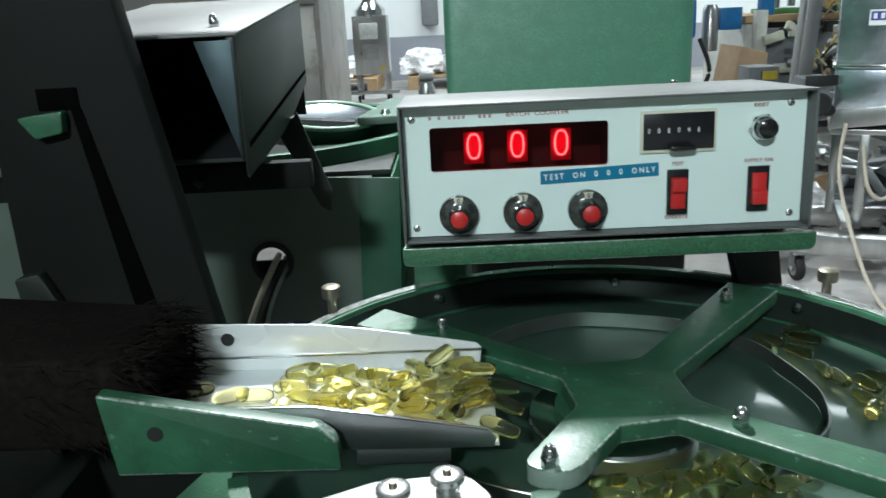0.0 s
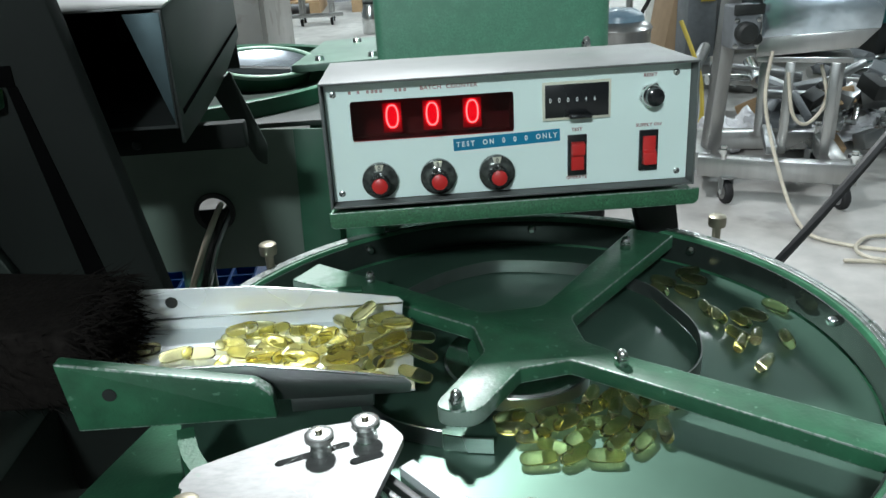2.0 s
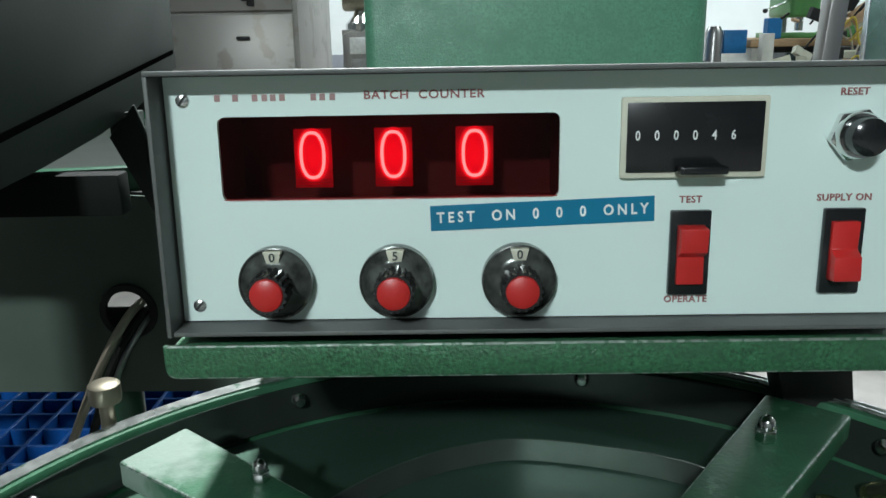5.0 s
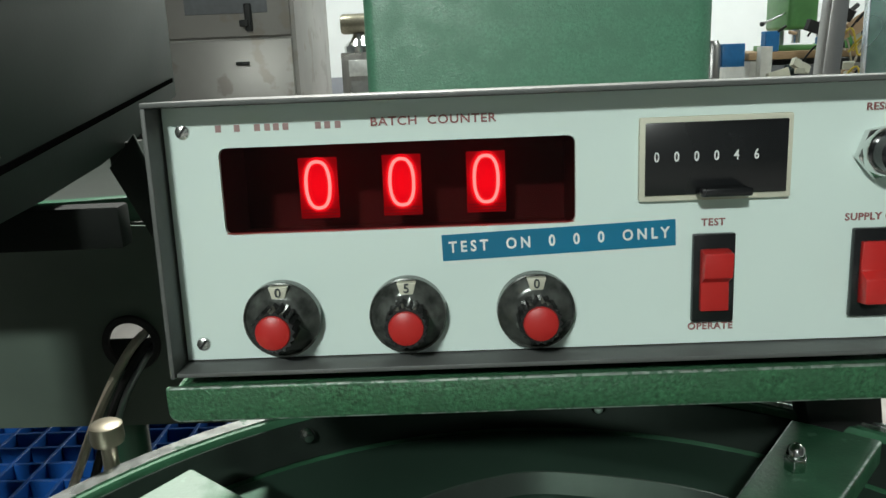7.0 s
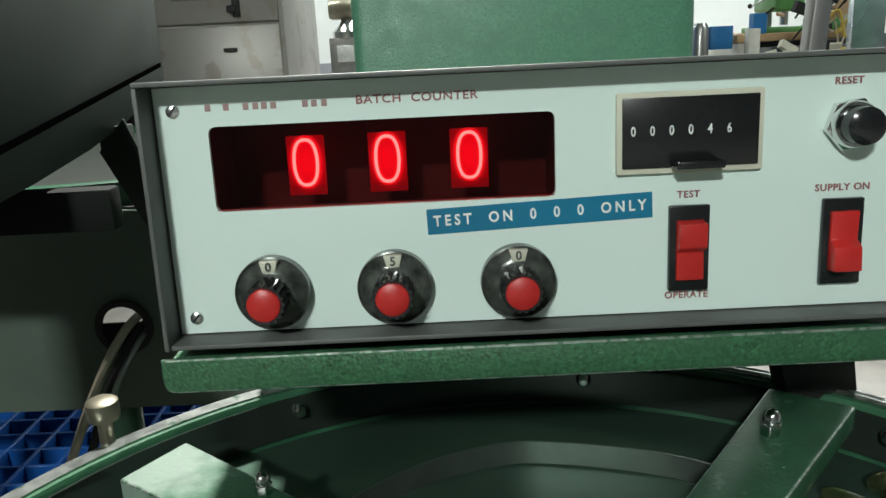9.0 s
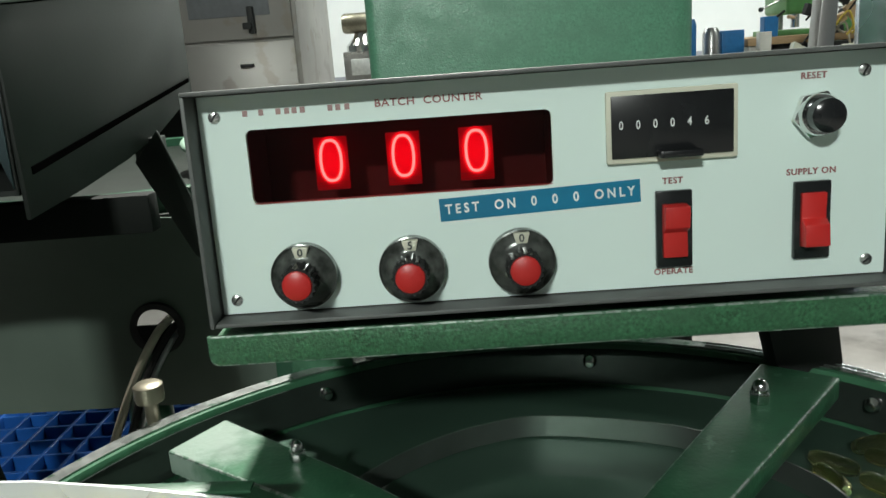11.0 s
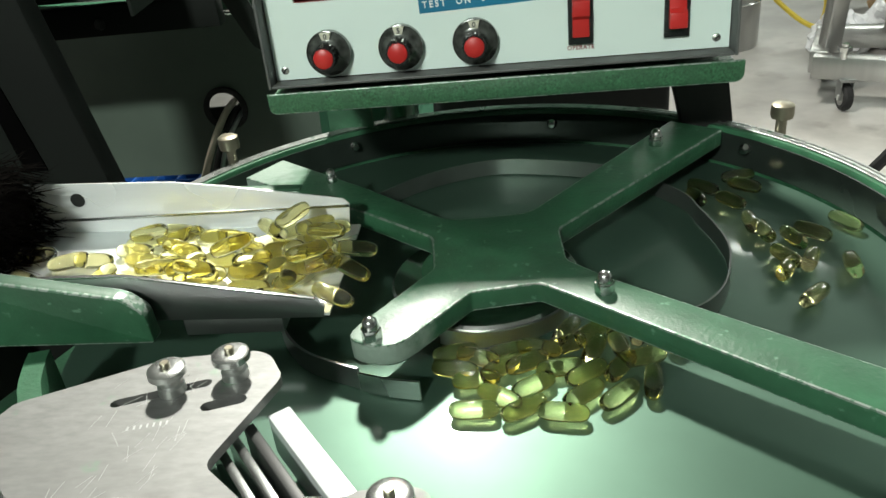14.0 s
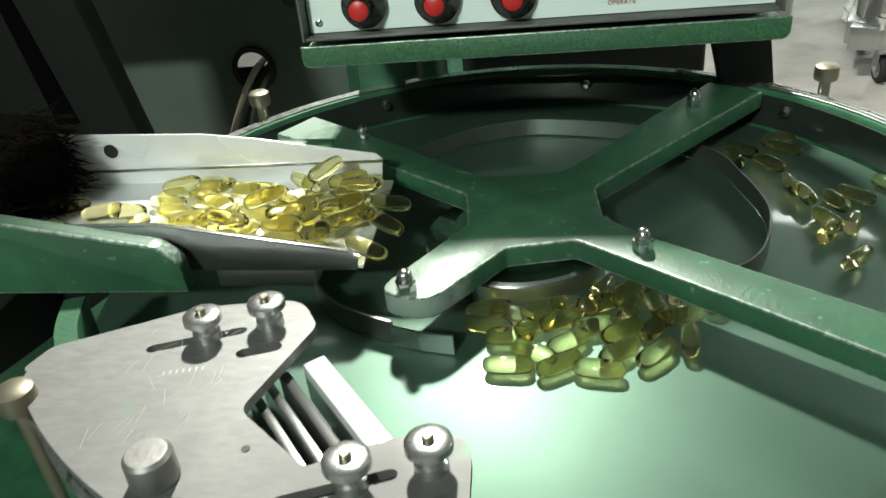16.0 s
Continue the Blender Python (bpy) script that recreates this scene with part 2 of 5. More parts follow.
# gas glow painted as emission, fading from each tube's middle to its edges
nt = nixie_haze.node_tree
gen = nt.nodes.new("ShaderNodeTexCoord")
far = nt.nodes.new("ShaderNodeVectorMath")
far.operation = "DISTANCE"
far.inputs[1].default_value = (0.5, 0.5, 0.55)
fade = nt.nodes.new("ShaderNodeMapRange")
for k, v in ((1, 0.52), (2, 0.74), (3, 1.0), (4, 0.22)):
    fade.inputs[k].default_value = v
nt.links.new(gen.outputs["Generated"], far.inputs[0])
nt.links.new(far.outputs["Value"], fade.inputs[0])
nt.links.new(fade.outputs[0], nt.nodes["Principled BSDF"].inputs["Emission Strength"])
for m in (nixie_glow, nixie_haze, nixie_core):
    m.node_tree.nodes["Principled BSDF"].inputs["Specular IOR Level"].default_value = 0.0
tube_glow = glowing("tube_glow", (0.93, 1.0, 0.95), 3.0, (0.8, 0.8, 0.8))

# ---- mesh helpers ----


def link(name, bm, mat, parent=None, label="", smooth=False):
    bmesh.ops.recalc_face_normals(bm, faces=bm.faces)
    me = bpy.data.meshes.new(name)
    bm.to_mesh(me)
    bm.free()
    me.materials.append(mat)
    if smooth:
        me.shade_smooth()
        me.set_sharp_from_angle(angle=radians(38))
    ob = new(name, me)
    if parent:
        ob.parent = parent
    if label:
        ob["label"] = label
    return ob


def part(name, bm, mat, parent, label="", edge=None):
    """A mesh under a thing; edge: the material of the bevelled edges, where paint has rubbed off."""
    ob = link(name, bm, mat, parent, label, True)
    if edge:
        ob.data.materials.append(edge)
        for f in ob.data.polygons:
            if 0.2 < max(abs(c) for c in f.normal) < 0.985 and f.area < 0.0004 and 0.15 < abs(f.normal.z) < 0.97:
                f.material_index = 1
    return ob


def thing(name, label, category, group="", kind="", at=None):
    ob = new(name)
    ob.empty_display_size = 0.02
    if at is not None:
        ob.matrix_world = at
    return tagged(ob, label, category, group, kind)


def bevel(bm, w, seg=2, angle=30):
    if w > 0:
        edges = [e for e in bm.edges if e.is_manifold and e.calc_face_angle(0) > radians(angle)]
        bmesh.ops.bevel(bm, geom=edges, offset=w, segments=seg, affect="EDGES", profile=0.5)
    return bm


def box(x0, x1, y0, y1, z0, z1, bev=0.001, seg=2):
    bm = bmesh.new()
    bmesh.ops.create_cube(bm, size=1, matrix=Matrix.LocRotScale(((x0 + x1) / 2, (y0 + y1) / 2, (z0 + z1) / 2), None, (x1 - x0, y1 - y0, z1 - z0)))
    return bevel(bm, bev, seg)


def turned(bm, m):
    bmesh.ops.transform(bm, matrix=m, verts=bm.verts)
    return bm


def join(*bms):
    out = bmesh.new()
    for b in bms:
        me = bpy.data.meshes.new("tmp")
        b.to_mesh(me)
        b.free()
        out.from_mesh(me)
        bpy.data.meshes.remove(me)
    return out


def prism(pts, lo, hi, bev=0.001, axis="z", seg=2):
    """A flat outline pulled from lo to hi along an axis; pts are the other two coordinates."""
    bm = bmesh.new()

    def at(p, v):
        return {"z": (p[0], p[1], v), "y": (p[0], v, p[1]), "x": (v, p[0], p[1])}[axis]

    a = [bm.verts.new(at(p, lo)) for p in pts]
    b = [bm.verts.new(at(p, hi)) for p in pts]
    n = len(pts)
    bm.faces.new(a)
    bm.faces.new(b[::-1])
    for i in range(n):
        bm.faces.new((a[i], a[(i + 1) % n], b[(i + 1) % n], b[i]))
    bmesh.ops.recalc_face_normals(bm, faces=bm.faces)
    return bevel(bm, bev, seg)


def lathe(profile, seg=48, a0=0.0, a1=360.0):
    """Turns (radius, height) pairs about z; a closed profile gives a ring."""
    bm = bmesh.new()
    full = abs(a1 - a0 - 360) < 1e-6
    n = seg if full else seg + 1
    rings = []
    for i in range(n):
        a = radians(a0 + (a1 - a0) * i / seg)
        rings.append([bm.verts.new((r * math.cos(a), r * math.sin(a), z)) for r, z in profile])
    for i in range(seg):
        p, q = rings[i], rings[(i + 1) % n]
        for k in range(len(profile) - 1):
            bm.faces.new((p[k], q[k], q[k + 1], p[k + 1]))
    bmesh.ops.remove_doubles(bm, verts=bm.verts, dist=1e-6)
    bmesh.ops.dissolve_degenerate(bm, edges=bm.edges, dist=1e-7)
    return bm


def rod(p, q, r, seg=16, bev=0.0):
    p, q = Vector(p), Vector(q)
    bm = bmesh.new()
    bmesh.ops.create_cone(bm, cap_ends=True, segments=seg, radius1=r, radius2=r, depth=(q - p).length)
    bevel(bm, bev, 2, 60)
    return turned(bm, Matrix.Translation((p + q) / 2) @ (q - p).to_track_quat("Z", "Y").to_matrix().to_4x4())


def smooth_path(pts, per=8):
    out = []
    pts = [Vector(p) for p in pts]
    for i in range(len(pts) - 1):
        a, b, c, d = pts[max(i - 1, 0)], pts[i], pts[i + 1], pts[min(i + 2, len(pts) - 1)]
        for k in range(per):
            t = k / per
            out.append(0.5 * ((2 * b) + (c - a) * t + (2 * a - 5 * b + 4 * c - d) * t * t + (3 * b - a - 3 * c + d) * t ** 3))
    return out + [pts[-1]]


def hose(pts, r, seg=8, per=8):
    path = smooth_path(pts, per)
    bm = bmesh.new()
    rings, up = [], Vector((0.13, 0.2, 0.97)).normalized()
    for i, p in enumerate(path):
        d = (path[min(i + 1, len(path) - 1)] - path[max(i - 1, 0)]).normalized()
        u = d.cross(up).normalized()
        v = d.cross(u)
        rings.append([bm.verts.new(p + r * (math.cos(2 * math.pi * k / seg) * u + math.sin(2 * math.pi * k / seg) * v)) for k in range(seg)])
    for a, b in zip(rings, rings[1:]):
        for k in range(seg):
            bm.faces.new((a[k], a[(k + 1) % seg], b[(k + 1) % seg], b[k]))
    bm.faces.new(rings[0])
    bm.faces.new(rings[-1][::-1])
    return bm


def ribbon(pts, z0, z1, thick, per=8):
    """An upright strip of sheet along a plan path."""
    path = smooth_path([(x, y, 0) for x, y in pts], per)
    side = []
    for i, p in enumerate(path):
        d = (path[min(i + 1, len(path) - 1)] - path[max(i - 1, 0)]).normalized()
        side.append(Vector((-d.y, d.x, 0)) * thick / 2)
    out = [p + s for p, s in zip(path, side)] + [p - s for p, s in zip(path[::-1], side[::-1])]
    return prism([(p.x, p.y) for p in out], z0, z1, 0)


def arc(cx, cy, r, a0, a1, n=8):
    return [(cx + r * math.cos(radians(a0 + (a1 - a0) * i / n)), cy + r * math.sin(radians(a0 + (a1 - a0) * i / n))) for i in range(n + 1)]


def rounded(corners, radii, n=5):
    """An outline with each corner rounded by its own radius."""
    out = []
    m = len(corners)
    for i, (c, r) in enumerate(zip(corners, radii)):
        c = Vector(c)
        if r <= 0:
            out.append(tuple(c))
            continue
        a, b = (Vector(corners[i - 1]) - c).normalized(), (Vector(corners[(i + 1) % m]) - c).normalized()
        half = a.angle(b) / 2
        d = min(r / math.tan(half), 0.48 * min((Vector(corners[i - 1]) - c).length, (Vector(corners[(i + 1) % m]) - c).length))
        p, q = c + a * d, c + b * d
        for k in range(n + 1):
            t = k / n
            out.append(tuple((1 - t) ** 2 * p + 2 * t * (1 - t) * c + t * t * q))
    return out


def words(text, size, m, mat, parent, name="lettering", depth=0.0002, stretch=1.0, gap=1.1, bold=0.00006):
    """Built-in lettering as a mesh, centred on the pose m, facing the pose's z."""
    cu = bpy.data.curves.new(name, "FONT")
    cu.body, cu.size, cu.extrude, cu.align_x, cu.align_y = text, size, depth, "CENTER", "CENTER"
    cu.resolution_u, cu.offset = 3, bold
    cu.space_character = gap
    tmp = new("tmp", cu)
    bpy.context.view_layer.update()
    me = bpy.data.meshes.new_from_object(tmp)
    bpy.data.objects.remove(tmp)
    me.transform(m @ Matrix.Diagonal((stretch, 1, 1, 1)))
    me.name = name
    me.materials.clear()
    me.materials.append(mat)
    ob = new(name, me)
    ob.parent = parent
    return ob


FRONT = pose(0, 0, 0, 90, 0, 0)  # flat drawing turned to face the camera's side


def face(x, y, z, roll=0):
    return pose(x, y, z) @ FRONT @ pose(0, 0, 0, 0, 0, roll)


CX, CY, RIM, DISC = -0.010, -0.094, 0.254, 0.487

# ---- the room ----
part("floor", box(-6, 7, -5, 9, -0.1, 0, 0), concrete, None)
tagged(bpy.data.objects["floor"], "pale grey worn concrete workshop floor", "floor", kind="structure")
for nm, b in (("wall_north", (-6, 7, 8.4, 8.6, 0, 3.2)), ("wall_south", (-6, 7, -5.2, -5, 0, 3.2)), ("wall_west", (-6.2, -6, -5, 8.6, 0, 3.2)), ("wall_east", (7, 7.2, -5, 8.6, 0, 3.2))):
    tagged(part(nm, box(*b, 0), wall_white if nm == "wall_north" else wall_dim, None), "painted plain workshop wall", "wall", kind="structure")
tagged(part("dado", box(-5.99, 6.99, 8.38, 8.398, 0, 0.47, 0), wall_grey, None), "grey painted band along foot of the wall", "wall band", kind="structure")
tagged(part("ceiling", box(-6, 7, -5, 8.6, 3.2, 3.3, 0), ceiling_grey, None), "plain grey workshop ceiling", "ceiling", kind="structure")
work_lamp = thing("work_lamp", "black hanging work lamp over the machine", "lamp")
part("lamp_shade", turned(lathe([(0.02, 0.10), (0.03, 0.09), (0.11, 0.005), (0.115, 0.0), (0.11, 0.002), (0.02, 0.095), (0.02, 0.10)], 40), pose(WORK[0], WORK[1], WORK[2] + 0.015)), black, work_lamp)
part("cord", rod((WORK[0], WORK[1], WORK[2] + 0.11), (WORK[0], WORK[1], 3.2), 0.004, 8), black, work_lamp)
# fittings and tubes are unseen, made up to go with the lamps
for spot, sx, sy, watts in LAMPS:
    fix = thing("ceiling_light", "assumed, unseen white ceiling fitting with fluorescent tube", "ceiling light", "ceiling lights")
    part("casing", box(spot[0] - sx / 2 - 0.05, spot[0] + sx / 2 + 0.05, spot[1] - sy / 2 - 0.05, spot[1] + sy / 2 + 0.05, 3.1, 3.2, 0.004), offwhite, fix)
    for k in (-0.4, 0, 0.4):
        part("tube", rod((spot[0] - sx / 2, spot[1] + k * sy, 3.06), (spot[0] + sx / 2, spot[1] + k * sy, 3.06), 0.018), tube_glow, fix)

# ---- counting machine: ring, turntable, spider ----
counter = thing("tablet_counter", "green painted rotary capsule counting machine with turntable", "counting machine")
C = pose(CX, CY, 0)
part("ring_wall", turned(lathe([(0.2400, 0.47), (0.2400, 0.511), (0.2415, 0.5135), (0.2520, 0.5140), (RIM, 0.5125), (RIM, 0.40), (0.246, 0.40), (0.246, 0.47), (0.24, 0.47)], 120, -140, 168), C), paint, counter, "green ring with worn metal edge")
part("rim_edge", turned(lathe([(0.2545, 0.508), (0.2545, 0.5128), (0.2525, 0.5146), (0.2440, 0.5146), (0.2440, 0.5139), (0.2520, 0.5137), (0.2538, 0.5122), (0.2538, 0.508), (0.2545, 0.508)], 120, -140, 168), C), rim_metal, counter, "bare metal edge rubbed through green paint")
for r in (0.2455, 0.2495):
    part("rim_groove", turned(lathe([(r, 0.5147), (r + 0.0006, 0.5155), (r + 0.0016, 0.5155), (r + 0.0022, 0.5147), (r, 0.5147)], 48, -75, 62), C), rim_metal, counter)
part("inner_liner", turned(lathe([(0.2398, DISC + 0.001), (0.2398, 0.5105), (0.2385, 0.5105), (0.2385, DISC + 0.001), (0.2398, DISC + 0.001)], 96, -140, 168), C), liner_mat, counter, "glossy dark grey green liner strip")
part("turntable", turned(lathe([(0.0, DISC), (0.235, DISC), (0.2375, DISC - 0.001), (0.2375, DISC - 0.006), (0, DISC - 0.006)], 96), C), disc_mat, counter, "smooth glossy green turning disc")
part("hub", turned(lathe([(0.0, 0.506), (0.030, 0.506), (0.030, 0.5005), (0.052, 0.5005), (0.0535, 0.499), (0.0535, DISC + 0.0005), (0, DISC + 0.0005)], 64), C), chrome, counter, "polished steel hub")
part("hub_band", turned(lathe([(0.0537, DISC + 0.002), (0.0548, DISC + 0.002), (0.0548, 0.4985), (0.0537, 0.4985), (0.0537, DISC + 0.002)], 36, -115, -35), C), steel, counter, "bright steel band round the hub")
part("pan", turned(lathe([(0, 0.44), (0.246, 0.44), (0.246, 0.425), (0, 0.425)], 64), C), deepgreen, counter)
part("housing", prism(rounded([(CX - 0.17, CY - 0.15), (CX + 0.14, CY - 0.15), (CX + 0.14, CY + 0.17), (CX - 0.17, CY + 0.17)], [0.04] * 4), 0.0, 0.425, 0.004), deepgreen, counter, "green base cabinet under turntable")
part("side_table", prism([(-0.40, -0.38), (-0.19, -0.38), (-0.16, -0.2), (-0.2, -0.02), (-0.283, -0.02), (-0.337, -0.176)], 0.34, 0.44, 0.003), paint, counter, "green side bed beside the ring")

spider_pts = rounded([(-0.0765, -0.1775), (-0.0490, -0.1870), (-0.0150, -0.1405), (0.0200, -0.1345), (0.0490, -0.1585), (0.1650, -0.2570), (0.1860, -0.2360), (0.0570, -0.1340), (0.0350, -0.1120),
                      (0.0330, -0.0760), (0.1560, 0.0620), (0.1240, 0.0860), (0.0160, -0.0540), (-0.0320, -0.0580), (-0.0900, -0.0040), (-0.1640, 0.0580), (-0.1840, 0.0270), (-0.0870, -0.0400), (-0.0400, -0.0790), (-0.0360, -0.1150)],
                     [0.017, 0.017, 0.004, 0.005, 0.01, 0, 0, 0.01, 0.012, 0.012, 0.002, 0.002, 0.02, 0.02, 0.01, 0.002, 0.002, 0.01, 0.012, 0.012])
spider = part("spider_bracket", prism(spider_pts, 0.5060, 0.5180, 0.0011, seg=2), spider_paint, counter, "four armed green bracket with chipped paint", worn)
part("hub_boss", turned(lathe([(0, 0.5062), (0.036, 0.5062), (0.036, 0.497), (0.034, 0.495), (0, 0.495)], 40), C), paint, counter)


def acorn_nut(x, y, z, parent, s=1.0):
    hexa = [(0.0050 * s * math.cos(radians(60 * i)), 0.0050 * s * math.sin(radians(60 * i))) for i in range(6)]
    nut = join(turned(prism(hexa, 0.0, 0.0062 * s, 0.0004), Matrix()), lathe([(0.0, 0.0122 * s), (0.0018 * s, 0.0118 * s), (0.0034 * s, 0.0102 * s), (0.0042 * s, 0.0065 * s), (0.0042 * s, 0.005 * s)], 16))
    return part("acorn_nut", turned(nut, pose(x, y, z)), chrome, parent, "chrome acorn nut")


for x, y in ((0.051, -0.146), (-0.060, -0.178), (0.106, 0.040), (-0.117, 0.011)):
    acorn_nut(x, y, 0.518, counter, 0.8 if x < -0.1 else 1.0)
for ang in (118, 78, 40, 2, -38, 152):
    a = radians(ang)
    bolt = turned(lathe([(0, 0.006), (0.0025, 0.0055), (0.0042, 0.003), (0.0045, 0), (0, 0)], 16), pose(CX + 0.2385 * math.cos(a), CY + 0.2385 * math.sin(a), 0.503, 0, 0, ang) @ pose(0, 0, 0, 0, -90, 0))
    part("ring_bolt", bolt, chrome, counter)

# spiral guide strip on the turntable, and the inlet guide below the tray
guide_pts = [(CX + r * math.cos(radians(a)), CY + r * math.sin(radians(a))) for a, r in ((138, 0.134), (125, 0.143), (110, 0.155), (97, 0.165), (84, 0.170), (60, 0.169), (39, 0.160), (27, 0.150), (13, 0.143), (3, 0.137), (-10, 0.128), (-20, 0.117), (-30, 0.100))]
part("guide_strip", ribbon(guide_pts, DISC + 0.0008, 0.4998, 0.0012), band_steel, counter, "bent steel guide strip")
part("inlet_guide", ribbon([(-0.135, -0.06), (-0.130, -0.09), (-0.121, -0.130), (-0.101, -0.160), (-0.070, -0.177)], DISC + 0.0008, 0.500, 0.0014), dull, counter, "bent steel inlet strip")
part("inlet_tip", ribbon([(-0.0695, -0.1785), (-0.055, -0.1835), (-0.039, -0.1870)], DISC + 0.0008, 0.4985, 0.0014), steel, counter, "bright end of the inlet strip")

# thumb screws standing on the ring
for x, y, tall in ((0.197, 0.066, 0.022), (-0.210, 0.077, 0.022), (-0.203, -0.262, 0.022)):
    zt = 0.533
    scr = part("thumb_screw", join(turned(lathe([(0, 0.0), (0.0062, 0.0), (0.0078, -0.0012), (0.0080, -0.008), (0.0074, -0.0105), (0.0042, -0.0115), (0, -0.0115)], 24), pose(x, y, zt)), rod((x, y, 0.43), (x, y, zt - 0.008), 0.0038, 14)), old_brass, counter, "tarnished brass thumb screw")

# ---- outlet plate ----
plate = thing("outlet_plate", "scratched bare aluminium outlet plate bolted over the ring", "metal plate")
outer = arc(CX, CY, 0.2535, 218.5, 268.5, 22)
plate_pts = outer + rounded([(-0.0195, -0.3300), (-0.0210, -0.2790), (-0.0480, -0.2820), (-0.0770, -0.2960), (-0.1090, -0.2680), (-0.0920, -0.2160), (-0.1040, -0.1960), (-0.1500, -0.2010), (-0.2070, -0.2290), (-0.2120, -0.2440)], [0, 0.012, 0.008, 0.004, 0.008, 0.010, 0.016, 0.004, 0.007, 0.004])
SLOTS = [((-0.160, -0.231), (-0.125, -0.219), 0.0026), ((-0.119, -0.2345), (-0.1065, -0.2305), 0.003), ((-0.081, -0.311), (-0.047, -0.299), 0.0026), ((-0.040, -0.3145), (-0.027, -0.3095), 0.003), ((-0.1215, -0.3125), (-0.1060, -0.3135), 0.0026)]


def slab_with_slots(pts, slots, z0, z1, holes=()):
    """A slab cut through by round-ended slots and other holes (filled triangles between the outlines)."""
    bm = bmesh.new()
    loops = [pts, *holes]
    for a, b, r in slots:
        a, b = Vector(a), Vector(b)
        ang = math.degrees(math.atan2(b.y - a.y, b.x - a.x))
        loops.append(arc(b.x, b.y, r, ang - 90, ang + 90, 6) + arc(a.x, a.y, r, ang + 90, ang + 270, 6))
    for lp in loops:
        vs = [bm.verts.new((x, y, z1)) for x, y in lp]
        for i in range(len(vs)):
            bm.edges.new((vs[i], vs[(i + 1) % len(vs)]))
    bmesh.ops.triangle_fill(bm, use_beauty=True, use_dissolve=False, edges=bm.edges)
    top = list(bm.faces)
    ext = bmesh.ops.extrude_face_region(bm, geom=top)
    bmesh.ops.translate(bm, vec=(0, 0, z0 - z1), verts=[g for g in ext["geom"] if isinstance(g, bmesh.types.BMVert)])
    return bm


part("plate", slab_with_slots(plate_pts, SLOTS, 0.5225, 0.5270), plate_metal, plate)
for x, y in ((-0.138, -0.2235), (-0.113, -0.2145), (-0.059, -0.3035), (-0.0335, -0.2955)):
    nut = part("knurled_nut", turned(lathe([(0, 0.0126), (0.0030, 0.0126), (0.0066, 0.0127), (0.0080, 0.0118), (0.0082, 0.0092), (0.0074, 0.0084), (0.0048, 0.0080), (0.0046, 0.0045), (0.0058, 0.0036), (0.0060, 0.0), (0, 0)], 28), pose(x, y, 0.527)), nut_steel, plate, "round knurled steel nut")
    part("stud", turned(lathe([(0, 0.0150), (0.0017, 0.0150), (0.0021, 0.0145), (0.0021, 0.01), (0, 0.01)], 16), pose(x, y, 0.527)), old_brass, nut, "brass stud end")
part("cap_knob", turned(lathe([(0, 0.0125), (0.0070, 0.0122), (0.0083, 0.0108), (0.0085, 0.001), (0.0082, 0), (0, 0)], 28), pose(-0.127, -0.302, 0.527)), knob_steel, plate, "round dull steel knob")
# black disc laid on the plate for the dark of a hole
part("small_hole", turned(lathe([(0, 0.0003), (0.0016, 0.0003), (0.0016, 0), (0, 0)], 12), pose(-0.1, -0.288, 0.527)), black, plate)
part("casting_number", turned(join(*[box(-0.0004 + k * 0.0026, 0.0004 + k * 0.0026, -0.0012, 0.0012, 0, 0.0001, 0) for k in range(7)]), pose(-0.148, -0.247, 0.527, 0, 0, 12)), scratch_mat, plate, "scratched marks")
# scratches beside the slots
for i in range(38):
    a = random.gauss(70, 22)
    x, y = random.uniform(-0.165, -0.122), random.uniform(-0.29, -0.215)
    part("scratch", turned(box(-0.004 * random.uniform(0.5, 1.6), 0.004, -0.00007, 0.00007, 0, 0.00008, 0), pose(x, y, 0.527, 0, 0, a)), scratch_mat, plate)
# gate rails in the notch
# the black strip stands in for the shaded gap between two rails
for off, wid, mt in ((0.0, 0.0100, tray_steel), (0.0135, 0.0045, black), (0.021, 0.004, steel), (0.028, 0.004, steel)):
    d = Vector((0.058, -0.075)).normalized()
    nrm = Vector((-d.y, d.x))
    p = Vector((-0.092, -0.229)) - nrm * off
    q = p + d * 0.092
    h = nrm * wid / 2
    part("gate_rail", prism([tuple(p - h), tuple(q - h), tuple(q + h), tuple(p + h)], DISC + 0.012, 0.519, 0.0006), mt, plate, "bright steel gate rail")

# ---- vibrating tray ----
tray = thing("feed_tray", "bent sheet steel capsule feed tray", "feed tray")
tr_back = prism([(-0.315, 0.5235), (-0.092, 0.5180), (-0.0900, 0.5330), (-0.0935, 0.5365), (-0.165, 0.5495), (-0.1975, 0.5540), (-0.315, 0.5590)], -0.0590, -0.0575, 0.0003, "y")
part("back_side", tr_back, tray_glare, tray)
part("back_fold", prism([(-0.315, 0.5325), (-0.0905, 0.5315), (-0.0905, 0.5332), (-0.315, 0.5342)], -0.0606, -0.0590, 0.0003, "y"), chrome, tray)
part("front_side", prism([(-0.290, 0.5225), (-0.088, 0.5175), (-0.0865, 0.5235), (-0.0905, 0.5285), (-0.186, 0.5465), (-0.290, 0.5480)], -0.1575, -0.1560, 0.0003, "y"), dull, tray)
part("front_lip", prism([(-0.288, 0.5477), (-0.186, 0.5463), (-0.0905, 0.5283), (-0.0905, 0.5293), (-0.186, 0.5473), (-0.288, 0.5487)], -0.1585, -0.1562, 0.0002, "y"), chrome, tray, "bright cut edge of the sheet")
